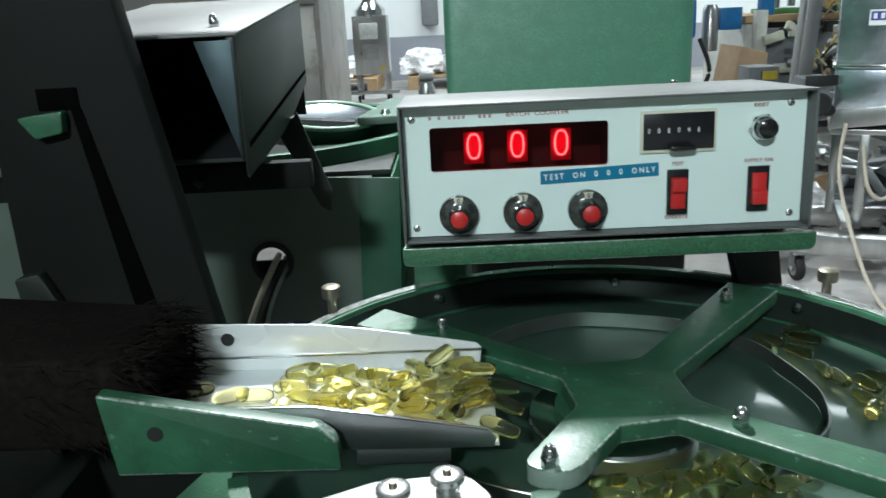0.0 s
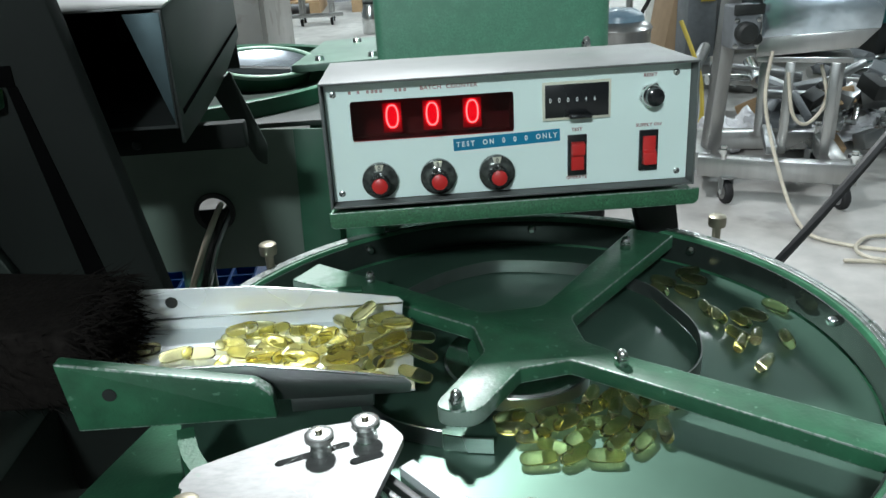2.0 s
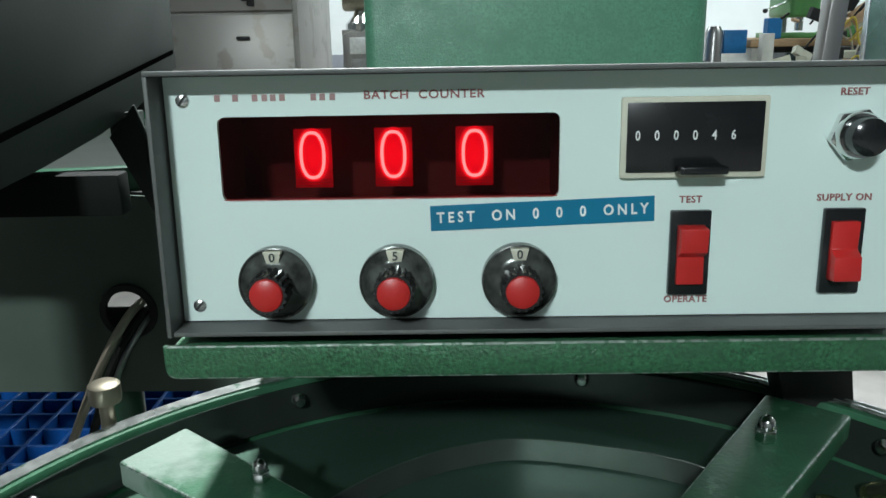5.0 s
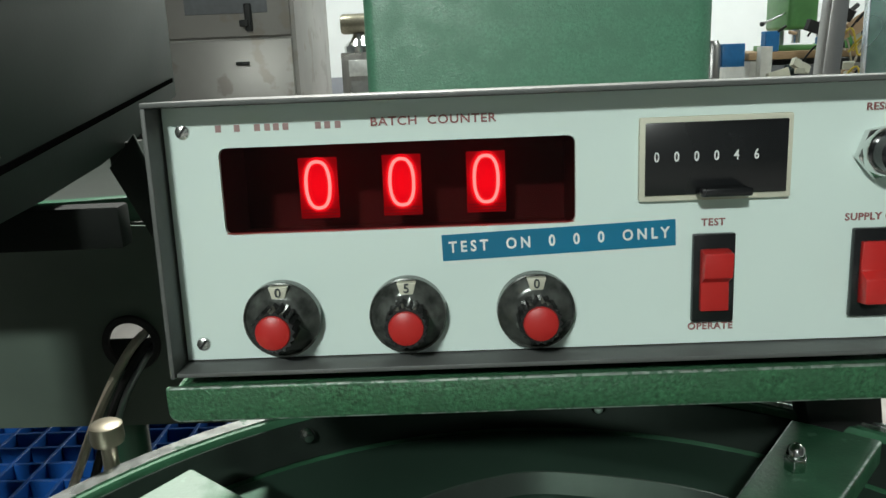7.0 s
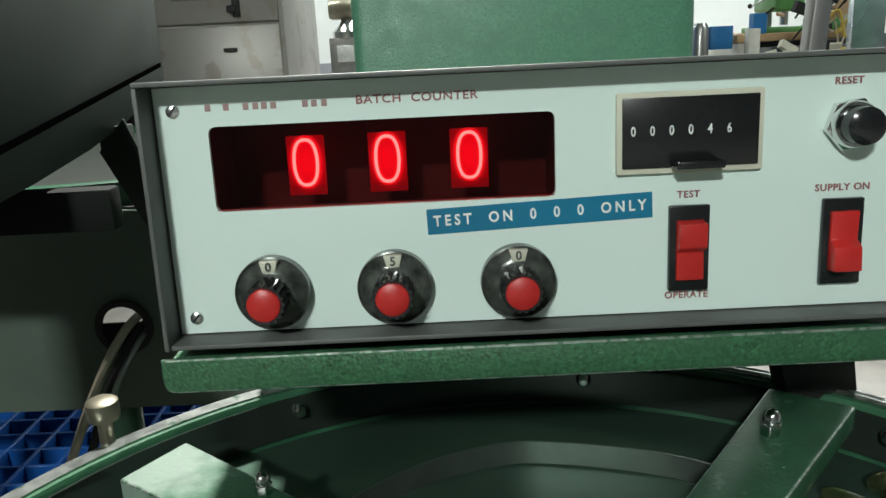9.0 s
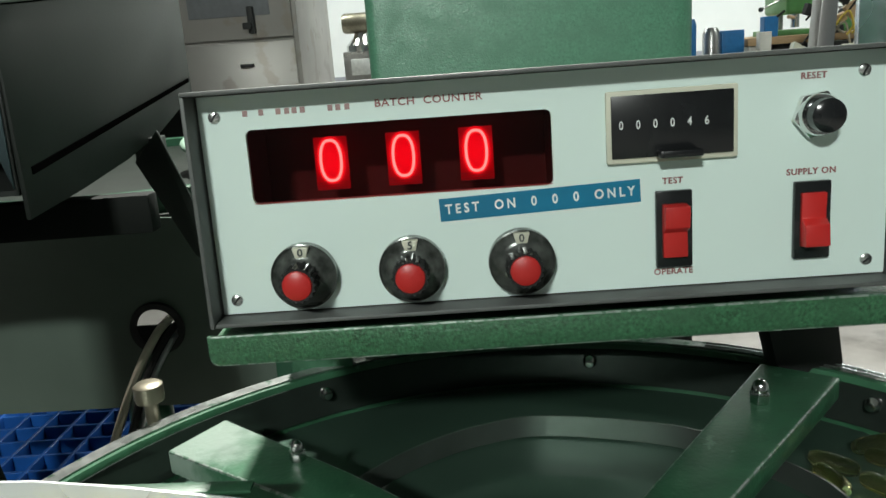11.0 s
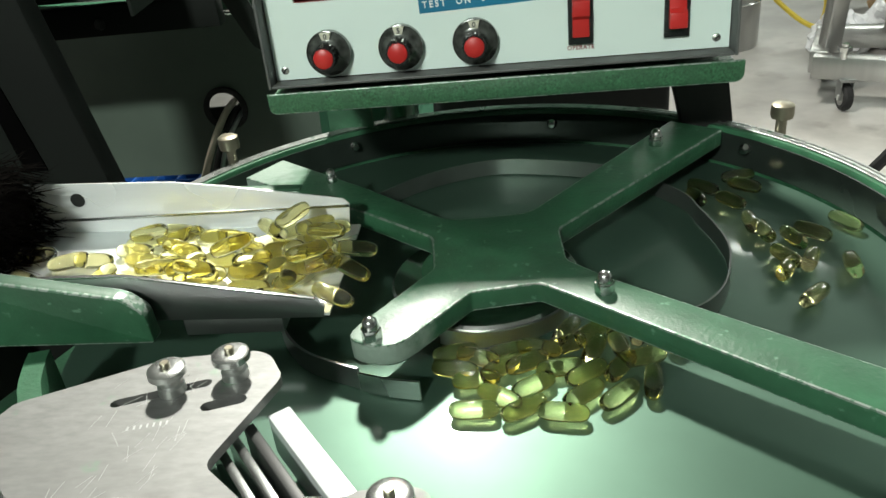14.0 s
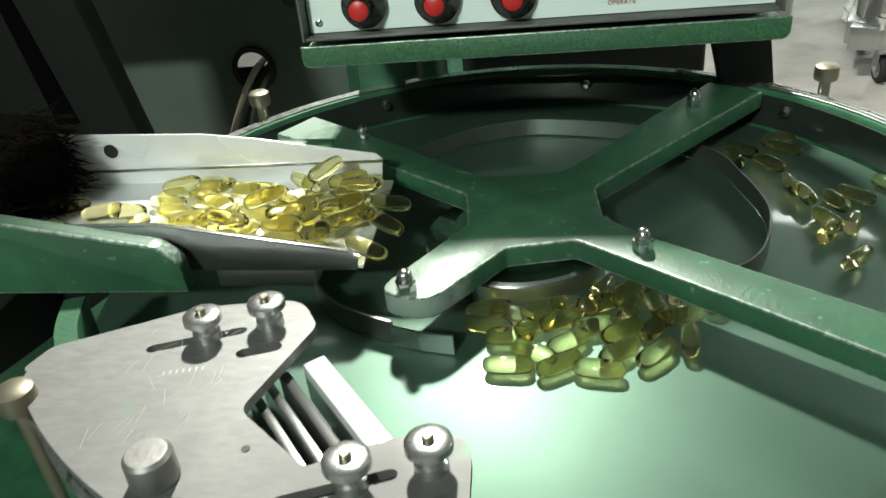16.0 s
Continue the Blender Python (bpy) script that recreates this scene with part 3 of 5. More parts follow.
part("tray_floor", prism([(-0.300, 0.5235), (-0.085, 0.5175), (-0.085, 0.5190), (-0.300, 0.5250)], -0.1560, -0.0590, 0.0002, "y"), tray_steel, tray)
# black disc in place of the shaded slot
part("slot", turned(lathe([(0, 0.0004), (0.0045, 0.0004), (0.0045, 0), (0, 0)], 16), pose(-0.258, -0.0592, 0.546, 90, 0, 0)), black, tray)
part("tray_bracket", prism(rounded([(-0.295, 0.5660), (-0.290, 0.5177), (-0.1700, 0.5160), (-0.1710, 0.5345), (-0.1810, 0.5425)], [0.002, 0.002, 0.002, 0.010, 0.012]), -0.1725, -0.1630, 0.0013, "y"), paint, tray, "green side bracket with a hole", worn)
# black disc laid on the bracket for the shade inside its hole
part("bracket_hole", turned(lathe([(0, 0.0005), (0.0042, 0.0005), (0.0042, 0), (0, 0)], 20), pose(-0.2665, -0.1726, 0.5423, 90, 0, 0)), black, tray)
part("tray_support", box(-0.165, -0.112, -0.15, -0.075, 0.5045, 0.5172, 0.001), dull, tray)
part("back_lip", prism([(-0.36, 0.548), (-0.12, 0.541), (-0.12, 0.5425), (-0.36, 0.5500)], -0.0545, -0.047, 0.0004, "y"), paint, tray)

brush = thing("hopper_brush", "black bristle curtain at hopper outlet", "brush")
part("brush_body", prism(rounded([(-0.46, 0.524), (-0.300, 0.522), (-0.281, 0.545), (-0.292, 0.574), (-0.46, 0.590)], [0, 0.01, 0.012, 0.012, 0]), -0.1545, -0.0605, 0.006, "y", 3), bristle, brush)
bm = bmesh.new()
for i in range(4200):
    x, y, z = -0.288 + random.uniform(-0.06, 0.010), random.uniform(-0.1545, -0.0605), random.uniform(0.524, 0.576)
    d = Vector((random.uniform(0.2, 1), random.uniform(-0.5, 0.5), random.uniform(-0.6, 0.3))).normalized() * random.uniform(0.008, 0.022)
    w = Vector((0, 0.0006, 0.0004))
    p = Vector((x, y, z))
    bm.faces.new([bm.verts.new(v) for v in (p - w, p + w, p + d)])
tagged(part("bristles", bm, bristle, brush), kind="stuff")

# small curved green arm beside the plate
part("ring_arm", ribbon([(-0.2225, -0.184), (-0.2195, -0.194), (-0.2130, -0.210), (-0.2040, -0.2245)], 0.46, 0.5222, 0.010), paint, counter)

# ---- batch counter ----
bc = thing("batch_counter", "grey enamelled batch counter box with pale front panel", "batch counter")
X0, X1, ZB, ZT, YF, YB = -0.1400, 0.1420, 0.5915, 0.6870, -0.0130, 0.1080
part("case_top", box(X0, X1, YF, YB, ZT - 0.0018, ZT, 0.0006), greybox, bc)
part("case_floor", box(X0 + 0.002, X1 - 0.002, YF + 0.001, YB, ZB, ZB + 0.0018, 0.0005), greybox, bc)
part("case_side", box(X0, X0 + 0.0018, YF, YB, ZB, ZT - 0.0018, 0.0005), greybox, bc)
part("case_side", box(X1 - 0.0018, X1, YF, YB, ZB, ZT - 0.0018, 0.0005), greybox, bc)
part("case_back", box(X0 + 0.002, X1 - 0.002, YB - 0.002, YB, ZB + 0.002, ZT - 0.002, 0), greybox, bc)
panel = slab_with_slots([(X0 + 0.0025, ZB + 0.0025), (X1 - 0.0025, ZB + 0.0025), (X1 - 0.0025, ZT - 0.0022), (X0 + 0.0025, ZT - 0.0022)], [], -0.002, 0.0, [[(x - 0.0575, z + 0.6552) for x, z in rounded([(-0.0618, -0.0153), (0.0618, -0.0153), (0.0618, 0.0153), (-0.0618, 0.0153)], [0.003] * 4)]])
part("front_panel", turned(panel, FRONT), panel_white, bc, "pale green white enamelled panel")


def screw(x, z):
    s = part("panel_screw", join(turned(lathe([(0, 0.0010), (0.0017, 0.0009), (0.0024, 0.0005), (0.0026, 0), (0, 0)], 18), face(x, 0, z))), nut_steel, bc)
    part("slot", turned(box(-0.0021, 0.0021, -0.0004, 0.0004, 0.0007, 0.0012, 0), face(x, 0, z, random.uniform(20, 70))), black, s)


for x, z in ((-0.1310, 0.6765), (-0.1312, 0.6000), (0.1285, 0.6770), (0.1320, 0.6000)):
    screw(x, z)
WIN_OUT = [(x - 0.0575, z + 0.6552) for x, z in rounded([(-0.0615, -0.015), (0.0615, -0.015), (0.0615, 0.015), (-0.0615, 0.015)], [0.003] * 4)]
win = part("display_window", turned(prism(WIN_OUT, -0.0022, -0.0008, 0), FRONT), window_mat, bc, "dark red acrylic display window")
# red light along the window's lower edge, painted as a glowing strip
part("window_lip", turned(box(-0.0612, 0.0612, -0.0149, -0.0146, -0.0006, 0.0003, 0), face(-0.0575, 0, 0.6552)), glowing("painted_lip_glow", (1, 0.02, 0.02), 0.12), win)
part("display_case", join(box(-0.1210, 0.0060, 0.0400, 0.0415, 0.6350, 0.6750, 0), box(-0.1210, 0.0060, 0.0024, 0.0400, 0.6335, 0.6350, 0), box(-0.1210, 0.0060, 0.0024, 0.0400, 0.6750, 0.6765, 0), box(-0.1225, -0.1210, 0.0024, 0.0400, 0.6350, 0.6750, 0), box(0.0060, 0.0075, 0.0024, 0.0400, 0.6350, 0.6750, 0)), display_dark, win, "dark red inside of the display")


def digit(x, z):
    y = 0.0185
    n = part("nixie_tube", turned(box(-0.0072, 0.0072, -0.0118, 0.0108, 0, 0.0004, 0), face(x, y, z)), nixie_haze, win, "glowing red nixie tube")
    oval = [(0.0044 * math.copysign(abs(math.cos(radians(t))) ** 0.8, math.cos(radians(t))), 0.0086 * math.copysign(abs(math.sin(radians(t))) ** 0.9, math.sin(radians(t)))) for t in range(0, 361, 15)]
    # glow round the digit, drawn as a flattened emissive hose
    halo = hose([(u, v, 0.0) for u, v in oval], 0.0017, 8, 2)
    bmesh.ops.scale(halo, vec=(1, 1, 0.12), verts=halo.verts)
    part("halo", turned(halo, face(x, y - 0.0008, z + 0.0008)), nixie_core, n, "soft red gas glow")
    part("digit", turned(hose([(u, v, 0.0) for u, v in oval], 0.00062, 6, 2), face(x, y - 0.0020, z + 0.0008)), nixie_glow, n, "orange red zero")
    grid = join(*[box(-0.0070, 0.0070, k * 0.0011 - 0.00012, k * 0.0011 + 0.00012, 0.0006, 0.0008, 0) for k in range(-10, -7)])
    part("anode_grid", turned(grid, face(x, y, z)), black, n)


for x in (-0.0883, -0.0572, -0.0260):
    digit(x, 0.6538)
words("BATCH  COUNTER", 0.0042, face(-0.0445, -0.0002, 0.6775), red_ink, bc, stretch=1.12)
for x in (-0.1185, -0.1120, -0.1050, -0.1015, -0.0985, -0.0952, -0.0840, -0.0808, -0.0772):
    part("print_bar", turned(box(-0.0010, 0.0010, -0.0012, 0.0012, 0, 0.0002, 0), face(x, 0, 0.6772)), faded_ink, bc, "faded dark red printed bar")

for i, (x, num, dx, dz) in enumerate(((-0.1010, "0", -0.003, -0.004), (-0.0560, "5", 0, -0.004), (-0.0105, "0", 0.002, -0.004))):
    z = 0.6093
    dial = part("dial", turned(lathe([(0, 0.0075), (0.0080, 0.0075), (0.0100, 0.0066), (0.0126, 0.0042), (0.0130, 0.0040), (0.0132, 0.0048), (0.0138, 0.0046), (0.0139, 0.001), (0.0138, 0), (0, 0)], 40), face(x, 0, z)), smoke_dial, bc, "smoked rotary dial with numeral window")
    flag = part("number_window", turned(prism([(-0.0022, 0.0085), (0.0022, 0.0085), (0.0034, 0.0128), (-0.0034, 0.0128)], 0.0042, 0.0074, 0.0003), face(x, 0, z)), cream, dial)
    words(num, 0.0046, face(x, -0.0077, z + 0.0107), dark_ink, dial, "numeral")
    ridges = [((0.0070 + 0.0005 * math.cos(radians(k * 90))) * math.cos(radians(k * 5)), (0.0070 + 0.0005 * math.cos(radians(k * 90))) * math.sin(radians(k * 5))) for k in range(72)]
    part("grip", turned(prism(ridges, 0.0075, 0.0195, 0), face(x, 0, z)), gloss_black, dial)
    part("cap", turned(lathe([(0, 0.0215), (0.004, 0.0212), (0.0058, 0.0203), (0.0062, 0.0190), (0, 0.019)], 28), face(x, 0, z)), red_plastic, dial, "red cap")

ctr = part("tally_counter", turned(prism(rounded([(-0.0262, -0.0145), (0.0262, -0.0145), (0.0262, 0.0145), (-0.0262, 0.0145)], [0.001] * 4), 0, 0.0022, 0.0005), face(0.0520, 0, 0.6610)), cream, bc, "six digit tally counter in cream frame")
part("counter_face", turned(box(-0.0243, 0.0243, -0.0123, 0.0126, 0.0022, 0.0031, 0.0004), face(0.0520, 0, 0.6610)), black_plastic, ctr)
for k, ch in enumerate("000046"):
    words(ch, 0.0048, face(0.0520 - 0.0205 + k * 0.0068, -0.0032, 0.6618), white_ink, ctr, "numeral", stretch=0.75)
part("reset_lever", turned(box(-0.0085, 0.0085, -0.0018, 0.0010, 0.003, 0.011, 0.0006), face(0.0535, 0, 0.6505)), black_plastic, ctr)


def rocker(x, up):
    z = 0.6185
    r = part("rocker_switch", turned(box(-0.0074, 0.0074, -0.0160, 0.0160, 0, 0.0026, 0.0006), face(x, 0, z)), black_plastic, bc, "red rocker switch in black frame")
    hi = 0.0085
    prof = [(-0.0115, 0.002), (-0.0115, 0.0045), (-0.001, 0.0040), (0.0012, 0.0078), (0.0100, hi), (0.0108, 0.002)] if up else [(-0.0108, 0.002), (-0.0100, hi), (-0.0012, 0.0078), (0.001, 0.0040), (0.0115, 0.0045), (0.0115, 0.002)]
    part("rocker", turned(prism(prof, -0.0050, 0.0050, 0.0004, "x"), face(x, 0, z)), red_plastic, r)


rocker(0.0525, True)
rocker(0.1085, False)
words("TEST", 0.0036, face(0.0525, -0.0002, 0.6382), red_ink, bc)
words("OPERATE", 0.0036, face(0.0525, -0.0002, 0.6002), red_ink, bc)
words("SUPPLY ON", 0.0036, face(0.1085, -0.0002, 0.6382), red_ink, bc)
words("RESET", 0.0036, face(0.1085, -0.0002, 0.6762), red_ink, bc)
btn = part("reset_button", turned(prism([(0.0098 * math.cos(radians(60 * k + 10)), 0.0098 * math.sin(radians(60 * k + 10))) for k in range(6)], 0, 0.0035, 0.0006), face(0.1095, 0, 0.6610)), chrome, bc, "black push button in chrome hexagon collar")
part("collar", turned(lathe([(0.0, 0.0065), (0.0078, 0.0065), (0.0084, 0.0055), (0.0084, 0.003), (0, 0.003)], 30), face(0.1095, 0, 0.6610)), chrome, btn)
part("button", turned(lathe([(0, 0.0140), (0.0045, 0.0138), (0.0066, 0.0125), (0.0070, 0.006), (0, 0.006)], 30), face(0.1095, 0, 0.6610)), black_plastic, btn)
lab = part("label_tape", turned(box(-0.0412, 0.0412, -0.0047, 0.0047, 0, 0.0003, 0), face(-0.0018, 0, 0.6338, 1.9)), blue_tape, bc, "blue embossed label tape")
words("TEST  ON  0  0  0  ONLY", 0.0055, face(-0.0018, -0.0004, 0.6338, 1.9), white_ink, lab, stretch=0.87, gap=1.5, bold=0.00013)

# the whole box leans back a little on its stand
bc.matrix_world = pose(0, 0, 0.5915) @ pose(0, 0, 0, -2.4, 0, 0) @ pose(0, 0, -0.5915)

stand = thing("counter_stand", "hammered green steel stand under batch counter", "stand")
part("shelf", join(prism(rounded([(-0.1415, 0.5765), (0.1460, 0.5765), (0.1460, 0.5898), (-0.1415, 0.5898)], [0.005, 0.006, 0.001, 0.001]), -0.0150, -0.0128, 0.0008, "y"), box(-0.1415, 0.1440, -0.0128, 0.11, 0.5835, 0.5855, 0.0006)), shelf_green, stand, "", worn)
part("leg", prism([(0.116, 0.5835), (0.158, 0.5835), (0.184, 0.42), (0.156, 0.42)], 0.085, 0.105, 0.001, "y"), black, stand, "black sloping leg")
part("leg", box(-0.143, -0.106, 0.128, 0.134, 0.36, 0.5835, 0.001), paint, stand)
part("leg_foot", box(-0.143, -0.106, 0.134, 0.30, 0.36, 0.40, 0.001), paint, stand)
part("leg", rod((-0.1015, 0.25, 0.36), (-0.1015, 0.25, 0.5835), 0.0135), paint, stand)
part("back_shelf", box(-0.130, 0.13, 0.11, 0.27, 0.5836, 0.5852, 0.0005), hammer, stand)

column = thing("machine_column", "tall hammered green rounded machine column", "machine column")
part("column_body", prism(rounded([(-0.107, 0.405), (0.186, 0.405), (0.186, 0.66), (-0.107, 0.66)], [0.012, 0.022, 0.02, 0.02], 6), 0.0, 0.90, 0.006), hammer, column)
# added black casing stands in for the shade below the shelf
part("column_shade_casing", prism(rounded([(-0.088, 0.400), (0.184, 0.400), (0.184, 0.50), (-0.088, 0.50)], [0.008] * 4), 0.02, 0.572, 0.003), black, column, "black casing standing in for shade on the lower column")
acorn_nut(0.116, 0.245, 0.66, column)
part("bolt_post", rod((0.116, 0.245, 0.55), (0.116, 0.245, 0.66), 0.005), dull, column)

# ---- hopper machine beside the tray ----
hop = thing("capsule_hopper", "dark green sheet metal capsule hopper with bolted lid", "hopper")
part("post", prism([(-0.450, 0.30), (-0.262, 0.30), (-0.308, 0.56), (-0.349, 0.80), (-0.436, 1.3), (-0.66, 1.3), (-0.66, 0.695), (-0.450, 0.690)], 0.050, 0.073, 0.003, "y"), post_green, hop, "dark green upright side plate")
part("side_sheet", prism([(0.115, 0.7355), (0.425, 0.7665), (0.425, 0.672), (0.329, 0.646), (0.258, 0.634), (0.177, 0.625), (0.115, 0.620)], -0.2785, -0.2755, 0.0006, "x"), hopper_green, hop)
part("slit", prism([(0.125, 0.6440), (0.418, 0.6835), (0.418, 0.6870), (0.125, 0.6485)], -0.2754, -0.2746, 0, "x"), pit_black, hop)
# inner sheets are near black to hold the shade inside the open hopper
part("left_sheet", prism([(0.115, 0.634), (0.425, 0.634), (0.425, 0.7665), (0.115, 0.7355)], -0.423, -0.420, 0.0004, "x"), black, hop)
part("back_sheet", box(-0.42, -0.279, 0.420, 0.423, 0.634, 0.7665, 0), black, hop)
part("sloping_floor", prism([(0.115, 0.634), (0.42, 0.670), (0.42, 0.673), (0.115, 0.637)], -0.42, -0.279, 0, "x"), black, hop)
part("front_pillar", prism([(-0.2825, 0.735), (-0.2760, 0.735), (-0.2790, 0.634), (-0.2810, 0.634)], 0.1130, 0.1160, 0.0004, "y"), black, hop)
part("front_strip", prism([(-0.308, 0.733), (-0.2775, 0.733), (-0.280, 0.638)], 0.1115, 0.1130, 0.0003, "y"), dark_strip, hop, "bare steel strip")
part("lid", prism([(0.113, 0.7360), (0.43, 0.7680), (0.43, 0.7700), (0.113, 0.7380)], -0.45, -0.274, 0.0005, "x"), lid_grey, hop, "pale grey lid")
acorn_nut(-0.305, 0.166, 0.7432, hop, 0.9)
part("flap", prism(rounded([(-0.288, 0.627), (-0.267, 0.651), (-0.237, 0.565), (-0.240, 0.540), (-0.251, 0.548)], [0.001, 0.001, 0.004, 0.003, 0.004]), 0.299, 0.302, 0.0006, "y"), darkgreen, hop)
part("flap_arm", box(-0.288, -0.268, 0.302, 0.32, 0.625, 0.645, 0.001), darkgreen, hop)
part("beam_bolt", turned(lathe([(0, 0.004), (0.004, 0.003), (0.005, 0), (0, 0)], 12), face(-0.345, 0.19, 0.602)), black, hop)
part("cross_beam", prism([(-0.60, 0.590), (-0.238, 0.592), (-0.238, 0.618), (-0.60, 0.616)], 0.19, 0.206, 0.002, "y"), post_green, hop)
# unseen slab and its bracket, added to throw shade on the tray
part("unseen_shade_slab", prism(rounded([(-0.75, 0.14), (-0.226, 0.14), (-0.226, 0.275), (-0.75, 0.275)], [0.03] * 4), 0.95, 1.01, 0.004), darkgreen, hop, "unseen dark green slab that shades the tray")
part("shade_slab_bracket", box(-0.60, -0.46, 0.0735, 0.16, 0.90, 0.95, 0.002), darkgreen, hop)
part("post_tab", prism(rounded([(-0.424, 0.686), (-0.389, 0.690), (-0.391, 0.674), (-0.412, 0.670)], [0.002, 0.002, 0.004, 0.004]), 0.040, 0.0498, 0.001, "y"), paint, hop, "pale worn green tab")
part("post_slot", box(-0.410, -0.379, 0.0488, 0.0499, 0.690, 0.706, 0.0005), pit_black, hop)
part("post_groove", prism([(-0.386, 0.690), (-0.378, 0.690), (-0.344, 0.525), (-0.362, 0.525)], 0.0488, 0.0499, 0, "y"), pit_black, hop, "black strip for the shaded groove between two plates")
part("lower_clamp", prism(rounded([(-0.450, 0.562), (-0.430, 0.566), (-0.415, 0.534), (-0.446, 0.530)], [0.003] * 4), 0.038, 0.0498, 0.001, "y"), darkgreen, hop)

cab = thing("feeder_cabinet", "dark green machine cabinet with round cable hole", "machine cabinet")
bmc = slab_with_slots([(-0.80, 0.372), (-0.228, 0.368), (-0.222, 0.555), (-0.80, 0.590)], [((-0.3377, 0.4515), (-0.3373, 0.4515), 0.0235)], 0, 0.003)
part("front_plate", turned(bmc, pose(0, 0.411, 0) @ FRONT), cabinet_green, cab)
part("end_panel", prism([(-0.228, 0.368), (-0.178, 0.366), (-0.170, 0.553), (-0.222, 0.555)], 0.408, 0.411, 0.0006, "y"), deepgreen, cab)
part("cabinet_body", join(box(-0.80, -0.182, 0.43, 0.80, 0.553, 0.560, 0.001), box(-0.80, -0.79, 0.43, 0.80, 0.37, 0.553, 0.001)), darkgreen, cab)
part("cabinet_side", box(-0.181, -0.178, 0.412, 0.79, 0.37, 0.555, 0.0008), paint, cab)
part("hole_ring", turned(lathe([(0.0205, 0.0), (0.0262, 0.0), (0.0272, 0.002), (0.0262, 0.005), (0.0205, 0.005), (0.0205, 0)], 36), face(-0.3375, 0.408, 0.4515)), rubber, cab, "black rubber grommet")
# added black plate that darkens the lower half of the cable hole
part("hole_dark_plate", box(-0.372, -0.303, 0.436, 0.440, 0.415, 0.4445, 0.0005), black, cab)
for x in (-0.70, -0.40):
    part("leg", rod((x, 0.50, 0.0), (x, 0.50, 0.372), 0.024), deepgreen, cab)
part("wheel_rim", turned(lathe([(0.30, 0.585), (0.302, 0.612), (0.298, 0.614), (0.286, 0.612), (0.286, 0.585), (0.30, 0.585)], 72), pose(-0.435, 0.72, -0.030)), deepgreen, cab, "green ring of the second turntable")
part("second_disc", turned(lathe([(0, 0.6), (0.284, 0.6), (0.284, 0.57), (0, 0.57)], 48), pose(-0.435, 0.72, -0.030)), darkgreen, cab)

bowl = thing("vibrating_bowl", "tilted steel feeder bowl with pale green rim", "feeder bowl")
BT = pose(-0.290, 0.66, 0.602, 7, 5, 0)
part("bowl_rim", turned(lathe([(0.079 + 0.004 * math.cos(radians(a)), 0.004 * math.sin(radians(a))) for a in range(0, 361, 30)], 56), BT), bowl_green, bowl, "pale green rolled rim")
part("bowl_side", turned(lathe([(0.078, 0.0), (0.066, -0.035), (0.063, -0.035), (0.075, 0.0), (0.078, 0.0)], 56), BT), deepgreen, bowl)
part("bowl_track", turned(box(-0.05, 0.045, -0.035, -0.022, -0.009, 0.001, 0.001), BT), black, bowl)
part("bowl_inner", turned(lathe([(0, -0.012), (0.060, -0.010), (0.074, -0.001), (0.074, -0.003), (0.060, -0.013), (0, -0.015)], 48), BT), mirror_steel, bowl)
part("pedestal", rod((-0.29, 0.66, 0.56), (-0.29, 0.66, 0.585), 0.05), dull, bowl)

table2 = thing("green_side_machine", "green machine table top with bolted edge", "machine table")
part("table_top", prism([(-0.24, 0.60), (-0.095, 0.62), (-0.095, 0.86), (-0.21, 0.84)], 0.592, 0.604, 0.002), table_green, table2, "pale green top")
part("table_body", box(-0.23, -0.10, 0.65, 0.84, 0.0, 0.592, 0.002), deepgreen, table2)
for x, y in ((-0.20, 0.63), (-0.12, 0.64), (-0.15, 0.80)):
    part("bolt", turned(lathe([(0, 0.008), (0.006, 0.007), (0.008, 0), (0, 0)], 12), pose(x, y, 0.604)), chrome, table2)

base = thing("hopper_drive", "black painted hopper drive base", "machine base")
part("base_block", box(-0.80, -0.42, -0.36, 0.085, 0.0, 0.40, 0.004), darkgreen, base)
part("base_neck", box(-0.62, -0.46, -0.15, -0.06, 0.40, 0.523, 0.004), black, base)

# cables out of the hole
for mt, r, dx, nm in ((cable_white, 0.0042, 0.0, "cream flex cable from cabinet hole"), (rubber, 0.004, 0.009, "black flex cable from cabinet hole"), (dull, 0.003, 0.014, "grey flex cable from cabinet hole")):
    tagged(link("cable", hose([(-0.335 + dx, 0.435, 0.452 - dx / 2), (-0.335 + dx, 0.39, 0.448 - dx / 2), (-0.352 + dx * 1.3, 0.36, 0.41), (-0.385 + dx * 2, 0.34, 0.33), (-0.45 + dx * 3, 0.33, 0.2), (-0.55 + dx, 0.36, 0.05), (-0.7, 0.4 + dx, 0.01)], r, 8), mt, None, "", True), nm, "cable", "cables")

# blue pallet on the floor
pal = thing("plastic_pallet", "blue plastic grid pallet on the floor", "pallet")
for i in range(17):
    x = -1.22 + i * 0.05
    part("rib", box(x - 0.003, x + 0.003, 0.55, 1.10, 0.075, 0.12, 0.0008, 1), blue_plastic, pal)
for j in range(12):
    y = 0.55 + j * 0.05
    part("cross_rib", box(-1.22, -0.42, y - 0.003, y + 0.003, 0.075, 0.119, 0.0008, 1), blue_plastic, pal)
part("deck", box(-1.22, -0.42, 0.55, 1.10, 0.07, 0.075, 0), blue_plastic, pal)
for x in (-1.17, -0.82, -0.47):
    part("foot", box(x - 0.04, x + 0.04, 0.56, 1.09, 0.0, 0.07, 0.002), blue_plastic, pal)

